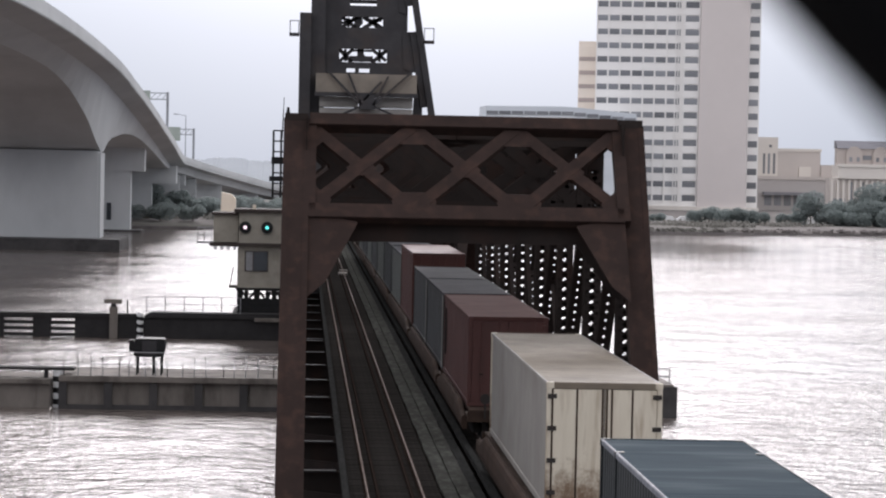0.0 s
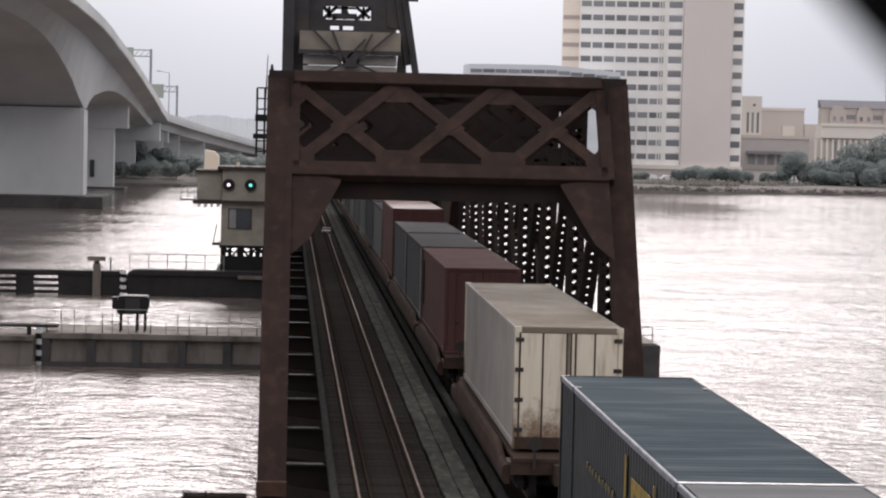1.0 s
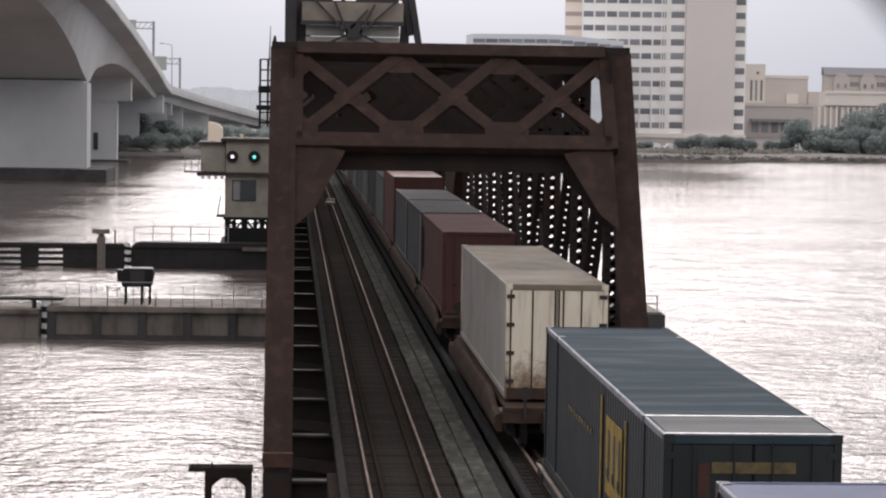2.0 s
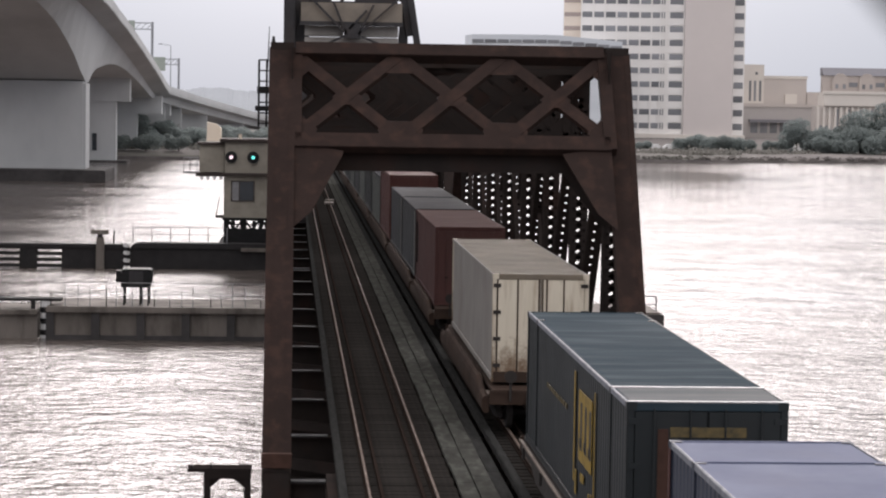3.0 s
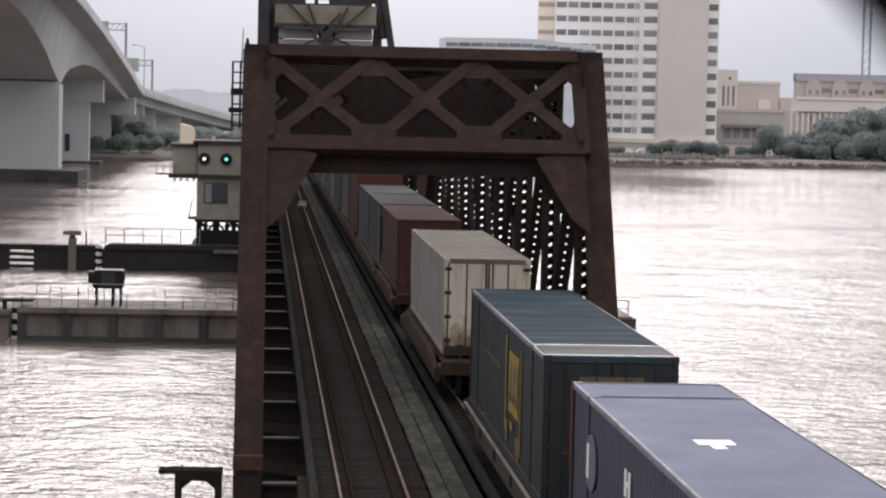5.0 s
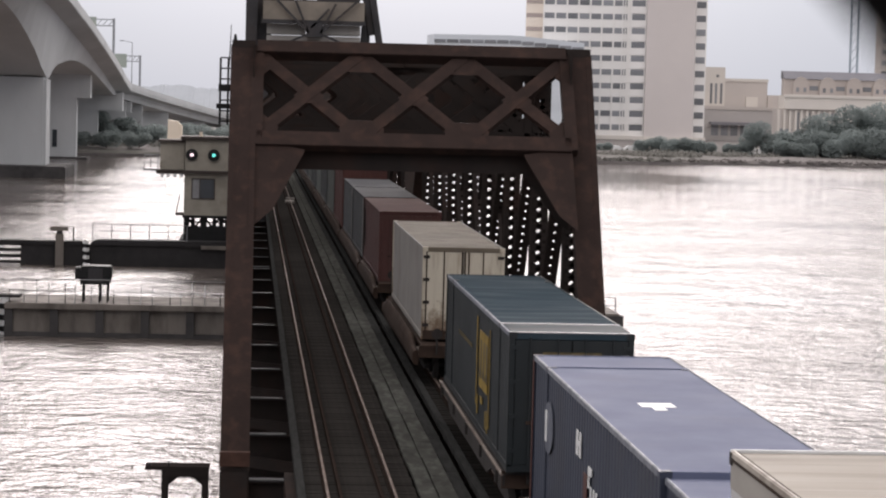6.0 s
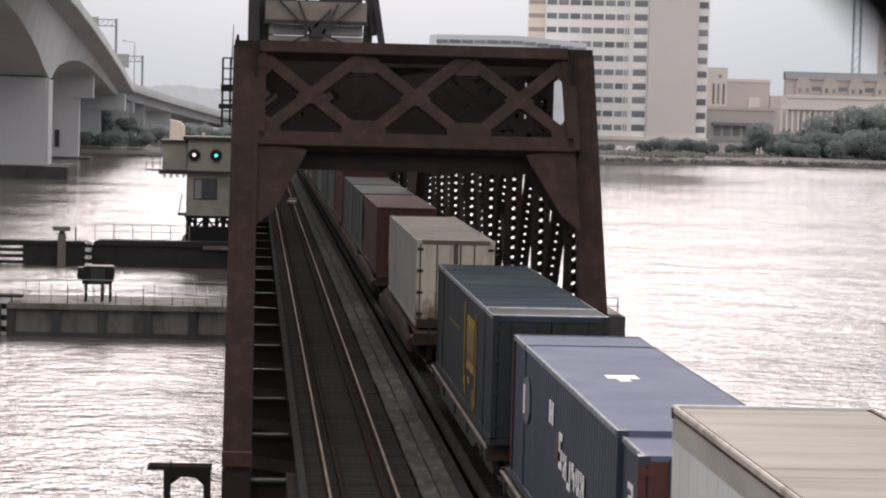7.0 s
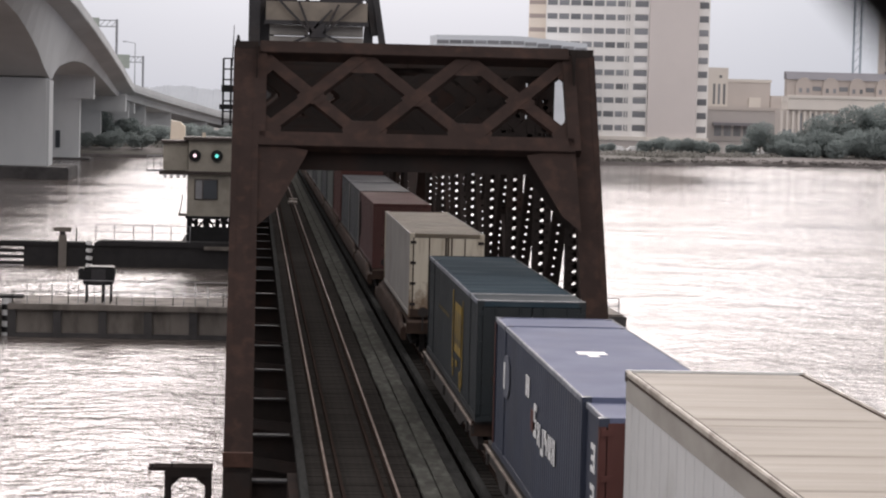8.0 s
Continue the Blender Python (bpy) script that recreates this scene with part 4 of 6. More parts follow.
        for xx, s in ((x0, 1), (x1, -1)):
            plate("corner_gusset", [(xx, 9.84), (xx + s * 0.42, 9.84), (xx + s * 0.56, 9.68), (xx + s * 0.32, 9.45), (xx, 9.2)], 0.11)
            plate("corner_gusset", [(xx, zl + 0.22), (xx + s * 0.56, zl + 0.22), (xx + s * 0.62, zl + 0.38), (xx + s * 0.36, zl + 0.58), (xx, zl + 0.88)], 0.125)
            part("end_plate", G().beam((xx + s * 0.02, yy(7.4), 7.4), (xx + s * 0.02, yy(10.0), 10.0), 0.3, 0.34, sd), m_, fp)
            if i in (1, count - 1):
                plate("knee_brace", [(xx, zl), (xx + s * 1.34, zl - 0.22), (xx + s * 1.28, 7.18), (xx + s * 0.48, 5.75), (xx, 5.35)], 0.10)
            else:
                plate("knee_brace", [(xx, zl), (xx + s * 0.7, zl - 0.2), (xx, 6.7)], 0.08)
        if i == 1 and portal and skew:
            # the portal's back face: a dark deep strut with its own knees
            yk = yy(7.0) + 0.75
            part("back_strut", bx(x0, x1, yk, yk + 0.16, 6.78, 7.45), dark, fp)
            for xx, xi, s in ((x0, 1.24, 1), (x1, 7.46, -1)):
                pts = [(xx, 6.9), (xi, 6.80), (xx + s * 0.22, 5.4), (xx, 5.25)]
                part("back_knee", G().poly8([(px, yk + 0.02, pz) for px, pz in pts] + [(px, yk + 0.14, pz) for px, pz in pts]), dark, fp)
    for i in range(1, count - 1):
        for xa, xb in ((XL, XR), (XR, XL)):
            part("top_lateral", G().beam((xa, ys[i], ZT - 0.1), (xb, ys[i + 1], ZT - 0.1), 0.3, 0.3, (0, 0, 1)), dark, t)
        for xa, xb in ((XL, 4.5), (4.5, XR), (4.5, XL), (XR, 4.5)):
            part("top_brace", G().beam((xa, ys[i] + pan * (0 if xa in (XL, XR) else 0.5), ZT - 0.15), (xb, ys[i] + pan * (0.5 if xa in (XL, XR) else 1), ZT - 0.15), 0.24, 0.34, (0, 0, 1)), dark, t)
        part("top_strut", bx(x0, x1, ys[i] + pan / 2 - 0.15, ys[i] + pan / 2 + 0.15, ZT - 0.4, ZT), dark, t)
    for i in range(count + 1):
        fb = G().box(XL + 0.3, XR - 0.3, ys[i] - 0.02, ys[i] + 0.02, -1.95, -0.8)
        fb.box(XL + 0.3, XR - 0.3, ys[i] - 0.2, ys[i] + 0.2, -0.82, -0.78).box(XL + 0.3, XR - 0.3, ys[i] - 0.2, ys[i] + 0.2, -1.98, -1.94)
        part("floor_beam", fb, dark, t)
        part("flange_plate", bx(XL + 0.33, 1.16, ys[i] - 0.21, ys[i] + 0.21, -0.785, -0.745), FLANGE, t)
    for i in range(count):
        for xa, xb in ((XL, XR), (XR, XL)):
            part("bottom_lateral", G().beam((xa, ys[i], -1.5), (xb, ys[i + 1], -1.5), 0.3, 0.2, (0, 0, 1)), dark, t)
    for x in (XL, XR):
        for y in (ys[0], last):
            part("bearing_shoe", bx(x - 0.36, x + 0.36, y - 0.55, y + 0.6, -2.2, ZB - 0.2), dark, t, bevel=0.04)
            part("joint_plate", bx(x - 0.37, x + 0.37, y - 0.62, y - 0.4, ZB - 0.1, ZB + 0.25), RUST_TRIM, t)
    return t


truss_span("truss_bridge", "rust-brown riveted through truss railway bridge with latticed portal", Y0, PAN, NP, RUST, RUST_DARK, skew=1.9)
END1 = Y0 + PAN * NP
truss_span("truss_bridge", "dark rusted truss span leading to the bascule tower", END1 + 1.5, 8.0, 6, RUST_DARK, RUST_DARK, pitch=0.4)
truss_span("truss_bridge", "dark bascule truss span beyond the tower", 187.0, 8.0, 8, RUST_DARK, RUST_DARK, pitch=0.6)
truss_span("truss_bridge", "dark truss span on the river's far side", 252.5, 9.0, 15, RUST_DARK, RUST_DARK, pitch=0.9)


def side_ladder():
    t = thing("ladder", "black steel caged ladder on the portal's outer post", "ladder")
    for x in (-0.90, -0.68):
        part("rail", G().beam((x, 69.2, 7.9), (x, 69.2, 9.8), 0.06, 0.06), BLACK_STEEL, t)
    for i in range(7):
        part("rung", G().beam((-0.90, 69.2, 8.0 + 0.3 * i), (-0.6, 69.2, 8.0 + 0.3 * i), 0.04, 0.04, (0, 1, 0)), BLACK_STEEL, t)
    part("bracket", bx(-1.0, -0.5, 69.0, 69.6, 8.36, 8.5), BLACK_STEEL, t)
    part("bracket", bx(-0.95, -0.55, 69.0, 69.5, 8.85, 9.05), BLACK_STEEL, t)
    part("whip_aerial", G().tube((-0.66, 69.4, 9.6), (-0.62, 69.4, 10.75), 0.02, 6, 0.01), BLACK_STEEL, t)
    part("finial", G().tube((-0.5, 69.4, 10.25), (-0.5, 69.4, 10.48), 0.07, 8, 0.03), BLACK_STEEL, t)


side_ladder()


# ---- deck: stringers, ties, rails and walkways ----
TRACKS = (2.617, 6.683)


def track_bed(x, y0, y1, label):
    t = thing("railway_track", label, "railway track", group="tracks on the bridge")
    for s in (-1, 1):
        xr = x + s * 0.7535
        head = G().box(xr - 0.028, xr + 0.028, y0, y1, -0.045, 0)
        r = part("rail", G().box(xr - 0.014, xr + 0.014, y0, y1, -0.14, -0.04).box(xr - 0.07, xr + 0.07, y0, y1, -0.17, -0.135), RAIL_SIDE, t)
        part("rail_head", head, RAIL_TOP, r, "worn bright rail head")
        xg = x + s * 0.46
        part("guard_rail", G().box(xg - 0.035, xg + 0.035, y0, y1, -0.17, -0.03), RAIL_SIDE, t)
        part("stringer", G().box(xr - 0.02, xr + 0.02, y0, y1, -1.2, -0.42).box(xr - 0.16, xr + 0.16, y0, y1, -0.45, -0.41).box(xr - 0.16, xr + 0.16, y0, y1, -1.22, -1.18), RUST_DARK, t)
    part("deck_board", bx(x - 1.28, x + 1.28, y0, y1, -0.36, -0.188), TIE, t)
    part("edge_timber", bx(x - 1.44, x - 1.24, y0, y1, -0.17, 0.02), TIMBER, t, bevel=0.02)
    return t


track_l = track_bed(TRACKS[0], -40, 390, "empty track with brown rails on dark ties")
track_r = track_bed(TRACKS[1], -40, 390, "track under the train, brown rails on dark ties")
walk_ob = thing("walkway", "weathered grey plank walkway between the two tracks", "walkway")
for i in range(100):
    ya = 50 + 2.8 * i
    for xa, xb, off, dz in ((3.94, 4.34, 0.0, 0.012), (4.36, 4.78, 0.9, 0.0), (4.80, 5.10, 1.9, 0.05)):
        part("plank", bx(xa + 0.012 * (i % 3), xb, ya + off + 0.004, ya + off + 2.796, -0.16, -0.06 - dz - 0.005 * (i % 2)), PLANK if xa < 4.7 else TIMBER, walk_ob)
o = thing("bascule_joint", "pale rail expansion castings at the bascule span's joint", "rail joint")
for xr in (TRACKS[0] - 0.75, TRACKS[0] + 0.75):
    part("casting", bx(xr - 0.42, xr + 0.3, 200.5, 203.5, -0.17, -0.02), CONCRETE_WET, o)
    part("casting", bx(xr - 0.3, xr + 0.42, 206, 208, -0.17, -0.02), CONCRETE_WET, o)


# ---- the bascule span's tower and counterweight ----
def bascule_tower():
    t = thing("bascule_tower", "dark steel bascule tower with a tan concrete counterweight", "bridge tower")
    y = 184.0
    for xa in (0.95, 9.0):
        part("tower_leg", G().beam((xa, y, -1), (xa, y, 12.6), 0.9, 0.9), TOWER_STEEL, t)
    part("left_leg", bx(0.27, 1.35, y - 0.5, y + 0.5, 12, 30), TOWER_STEEL, t)
    leg_x = lambda z: 9.35 - 2.0 * (z - 12.4) / 12.1
    leg = part("slanted_leg", G().beam((9.58, y, 12.4), (7.58, y, 24.5), 0.48, 0.9), TOWER_STEEL, t)
    for za, zb in ((12.3, 12.6), (13.4, 19.1), (21.05, 24.5)):
        part("web_plate", G().beam((leg_x(za) - 0.24, y, za), (leg_x(zb) - 0.24, y, zb), 0.5, 0.3), TOWER_STEEL, leg)
    part("operating_strut", bx(-0.58, 0.28, y - 1.2, y - 0.4, 11, 20.3), TOWER_STEEL, t, "tall plated strut with a platform")
    for x0, x1, z in ((-1.35, -0.6, 18.55), (8.75, 9.55, 18.2)):
        pf = part("platform", bx(x0, x1, y - 1.2, y - 0.2, z, z + 0.22), TOWER_STEEL, t)
        for xx in (x0 + 0.05, x1 - 0.05):
            part("handrail_post", bx(xx - 0.03, xx + 0.03, y - 1.2, y - 1.14, z, z + 1.15), TOWER_STEEL, pf)
        part("handrail", bx(x0, x1, y - 1.2, y - 1.14, z + 1.09, z + 1.15), TOWER_STEEL, pf)
    # counterweight in two tiers
    part("counterweight", bx(0.7, 8.25, y - 2.2, y + 2.2, 14.35, 15.75), CONCRETE_TAN, t, "tan concrete counterweight block")
    part("counterweight_wing", bx(1.0, 3.9, y - 1.4, y + 1.4, 13.3, 14.05), CONCRETE_MID, t)
    part("counterweight_wing", bx(5.2, 8.0, y - 1.4, y + 1.4, 13.3, 14.05), CONCRETE_MID, t)
    part("counterweight_wing", bx(1.0, 8.0, y - 1.2, y + 1.2, 12.4, 13.2), CONCRETE_MID, t)
    part("counterweight_beam", bx(0.6, 8.35, y - 2.3, y - 1.6, 14.05, 14.35), TOWER_STEEL, t)
    part("hub", bx(3.95, 5.15, y - 2.6, y - 1.4, 13.1, 14.2), TOWER_STEEL, t)
    for xa, za, xb, zb in ((4.0, 13.5, 1.5, 16.0), (5.1, 13.5, 7.9, 16.0), (4.0, 13.3, 2.5, 12.6), (5.1, 13.3, 6.8, 12.6), (4.1, 13.4, 3.1, 15.8), (5.0, 13.4, 6.1, 15.6), (4.3, 13.8, 5.6, 15.2)):
        part("brace", G().beam((xa, y - 2.5, za), (xb, y - 2.5, zb), 0.2, 0.16, (0, 1, 0)), TOWER_STEEL, t)
    # plated back wall of the tower above the counterweight, with openings round the machinery
    wall = part("back_plate", bx(0.9, 7.9, y + 0.2, y + 0.5, 16.25, 16.72), TOWER_STEEL, t)
    for x0, x1, z0, z1 in ((0.9, 8.0, 15.75, 15.95), (0.9, 3.0, 15.95, 16.25), (3.65, 3.95, 15.95, 16.25), (4.75, 8.0, 15.95, 16.25), (0.9, 7.57, 17.72, 19.35), (7.57, 8.4, 17.72, 19.1), (0.9, 7.57, 20.15, 21.0), (0.9, 7.5, 21.7, 26), (0.9, 2.45, 16.72, 17.72), (6.05, 7.8, 16.72, 17.72), (0.9, 2.6, 19.35, 20.15), (5.7, 7.57, 19.35, 20.15), (0.9, 3.2, 21.0, 21.7), (5.2, 7.57, 21.0, 21.7)):
        part("back_plate", bx(x0, x1, y + 0.2, y + 0.5, z0, z1), TOWER_STEEL, wall)
    for xa, za, xb, zb, w in ((2.4, 17.75, 3.4, 16.7, 0.3), (2.4, 16.7, 3.5, 17.75, 0.26), (4.9, 16.7, 6.1, 17.75, 0.3), (4.9, 17.75, 6.0, 16.9, 0.24), (3.2, 17.0, 5.0, 17.0, 0.42), (3.3, 17.62, 4.9, 17.62, 0.16),
                              (2.6, 19.35, 3.8, 20.2, 0.3), (2.6, 20.15, 3.7, 19.3, 0.28), (4.2, 19.3, 5.7, 20.2, 0.3), (4.2, 20.2, 5.7, 19.3, 0.34), (3.7, 19.3, 3.9, 20.2, 0.5), (3.2, 21.35, 5.2, 21.35, 0.3), (2.9, 16.8, 2.9, 17.7, 0.22), (5.5, 16.8, 5.5, 17.7, 0.22), (3.1, 19.4, 3.1, 20.1, 0.2), (5.2, 19.4, 5.0, 20.1, 0.22), (2.6, 19.7, 3.6, 19.9, 0.18), (4.6, 19.75, 5.6, 19.95, 0.16), (4.05, 17.3, 4.05, 17.8, 0.5)):
        part("machinery_bar", G().beam((xa, y + 0.7, za), (xb, y + 0.7, zb), 0.3, w, (0, 1, 0)), TOWER_STEEL, wall)
    part("gear", G().tube((4.1, y + 0.6, 17.1), (4.1, y + 0.9, 17.1), 0.34, 14), TOWER_STEEL, wall)
    part("gear", G().tube((3.9, y + 0.6, 19.8), (3.9, y + 0.9, 19.8), 0.3, 14), TOWER_STEEL, wall)
    side = part("side_plate", G().prism([(8.0, 11.5), (8.8, 11.5), (8.8, 13.4), (8.6, 16.5), (7.6, 19.0), (7.2, 19.0), (7.3, 16.3), (8.25, 16.0)], 1, y + 0.1, y + 0.4), TOWER_STEEL, t)
    part("side_plate", G().prism([(6.9, 20.6), (7.5, 20.4), (7.5, 21.1), (7.3, 26), (6.7, 26)], 1, y + 0.1, y + 0.4), TOWER_STEEL, side)


bascule_tower()


# ---- piers and fenders ----
def pier_fender():
    t = thing("bridge_pier", "stained concrete pier wall with bays and pipe railing", "pier")
    y = 120.0
    part("wall", bx(-11.8, 18.5, y + 0.25, y + 5, WZ - 2, -2.0), CONCRETE_WET, t)
    part("coping", bx(-11.9, 18.6, y - 0.1, y + 5, -2.05, -1.75), CONCRETE_WET, t, bevel=0.04)
    for i in range(14):
        x = -11.7 + 2.22 * i
        part("buttress", bx(x - 0.2, x + 0.2, y, y + 0.3, WZ - 1, -2.02), CONCRETE_DARK, t)
    part("footing", bx(-11.7, 18.4, y + 0.05, y + 0.3, WZ - 1, WZ + 0.22), CONCRETE_DARK, t)
    part("end_block", bx(17.9, 18.75, y - 0.2, y + 2, WZ - 1, -1.85), CONCRETE_DARK, t)
    r = thing("pipe_railing", "thin grey pipe railing along the concrete pier", "railing")
    random.seed(4)
    for i in range(19):
        x = -11.6 + 0.64 * i + random.uniform(-0.14, 0.14)
        part("post", G().tube((x, y + 0.2, -1.75), (x + random.uniform(-0.02, 0.02), y + 0.2, -0.56 - random.choice((0, 0, 0.2, 0.5))), 0.024, 6), GALV if i % 4 else TIMBER, r)
    for z in (-0.57, -1.15):
        part("rail", G().tube((-11.6, y + 0.2, z), (0.2, y + 0.2, z), 0.02, 6), GALV, r)
    for x in (17.7, 18.4):
        part("post", G().tube((x, y + 0.2, -1.7), (x, y + 0.2, -0.95), 0.04, 6), GALV, r)
    for z in (-0.95, -1.35):
        part("rail", G().tube((17.7, y + 0.2, z), (18.4, y + 0.2, z), 0.035, 6), GALV, r)
    b = thing("signal_cabinet", "dark steel cabinet on four thin legs above the pier", "cabinet")
    part("body", G().prism([(-8.3, -0.85), (-6.85, -0.85), (-6.75, -0.3), (-6.8, 0.06), (-8.2, 0.06), (-8.35, -0.3)], 1, y + 0.9, y + 2.2), BLACK_STEEL, b, bevel=0.04)
    for x in (-8.15, -7.35, -6.95):
        for yy in (y + 1.0, y + 2.1):
            part("leg", G().tube((x, yy, -1.75), (x, yy, -0.8), 0.04, 6), BLACK_STEEL, b)
    part("side_box", bx(-8.55, -8.3, y + 1, y + 1.6, -0.6, -0.02), BLACK_STEEL, b)
    part("door", bx(-7.9, -7.2, y + 0.86, y + 0.9, -0.75, -0.05), TOWER_STEEL, b)
    s = thing("striped_pile", "black and white striped channel pile", "marker pile")
    for i in range(8):
        z = WZ - 0.4 + 0.28 * i
        part("band", G().tube((-11.98, y + 0.8, z), (-11.98, y + 0.8, z + 0.28), 0.28, 12), WHITE_PAINT if i % 2 else BLACK_STEEL, s)
    w = thing("fender_wall", "low stained concrete fender wall with a black timber walkway", "fender")
    part("wall", bx(-30, -12.35, y + 0.3, y + 4, WZ - 2, -2.15), CONCRETE_WET, w)
    part("coping", bx(-30, -12.3, y, y + 4, -2.2, -1.95), CONCRETE_WET, w, bevel=0.04)
    part("walkway_plank", bx(-30, -11.2, y + 0.6, y + 1.6, -1.55, -1.42), FENDER_WOOD, w)
    for i in range(8):
        part("walkway_post", bx(-29.5 + 2.4 * i, -29.3 + 2.4 * i, y + 0.7, y + 0.9, -2.0, -1.5), FENDER_WOOD, w)


pier_fender()


def far_fender():
    y = 169.0
    t = thing("bascule_pier", "black round-nosed bascule pier with pipe railing", "pier")
    part("hull", G().prism([(-10.6, WZ - 1), (-11.0, WZ + 0.2), (-11.05, -2.2), (-10.85, -1.75), (-10.5, -1.6), (10, -1.6), (10, WZ - 1)], 1, y, y + 1.8), FENDER_WOOD, t, bevel=0.05)
    part("house_footing", bx(-4.9, 10, y + 1.8, y + 9, WZ - 1, -1.6), FENDER_WOOD, t)
    part("rub_strip", bx(-10.8, 10, y - 0.12, y, -1.95, -1.75), FENDER_WOOD, t)
    part("pale_step", bx(-3.3, -1.6, y - 0.3, y - 0.1, -2.1, -1.85), CONCRETE_WET, t)
    for i in range(6):
        part("rail_post", G().tube((-10.8 + 1.3 * i, y + 0.3, -1.6), (-10.8 + 1.3 * i, y + 0.3, -0.5), 0.035, 6), GALV, t)
    for z in (-0.5, -1.0):
        part("handrail", G().tube((-10.8, y + 0.3, z), (-4.4, y + 0.3, z), 0.025, 6), GALV, t)
    w = thing("timber_fender", "black timber fender with slatted gaps", "fender")
    for x0, x1 in ((-40, -20.6), (-18.6, -17.4), (-15.7, -11.35)):
        part("panel", bx(x0, x1, y, y + 0.9, WZ - 1, -1.9), FENDER_WOOD, w)
    part("cap_beam", bx(-40, -11.3, y - 0.1, y + 1.0, -1.98, -1.72), FENDER_WOOD, w)
    for x0, x1 in ((-20.6, -18.6), (-17.4, -15.7)):
        for i in range(4):
            part("slat", bx(x0, x1, y + 0.1, y + 0.35, WZ + 0.05 + 0.42 * i, WZ + 0.27 + 0.42 * i), FENDER_WOOD, w)
    for i in range(10):
        part("pile", G().tube((-39 + 3 * i, y + 0.5, WZ - 1), (-39 + 3 * i, y + 0.5, -1.75), 0.2, 8), FENDER_WOOD, w)
    g = thing("tide_gauge", "grey T-shaped marker post on the fender", "marker")
    part("post", bx(-13.3, -12.75, y - 0.4, y - 0.1, WZ, -1.2), CONCRETE_WET, g)
    part("neck", bx(-13.2, -12.85, y - 0.4, y - 0.1, -1.25, -0.95), CONCRETE_DARK, g)
    part("crosshead", bx(-13.65, -12.0 - 0.45, y - 0.45, y - 0.05, -1.0, -0.7), CONCRETE_WET, g)
    part("lamp", G().tube((-12.1, y, -1.75), (-12.1, y, -0.75), 0.05, 6), BLACK_STEEL, g)
    s = thing("striped_pile", "black and white striped channel pile", "marker pile")
    for i in range(8):
        z = WZ - 0.3 + 0.26 * i
        part("band", G().tube((-11.15 - 0.1 * (i % 2), y - 0.3, z), (-11.15, y - 0.3, z + 0.26), 0.22, 10), WHITE_PAINT if i % 2 else BLACK_STEEL, s)


far_fender()


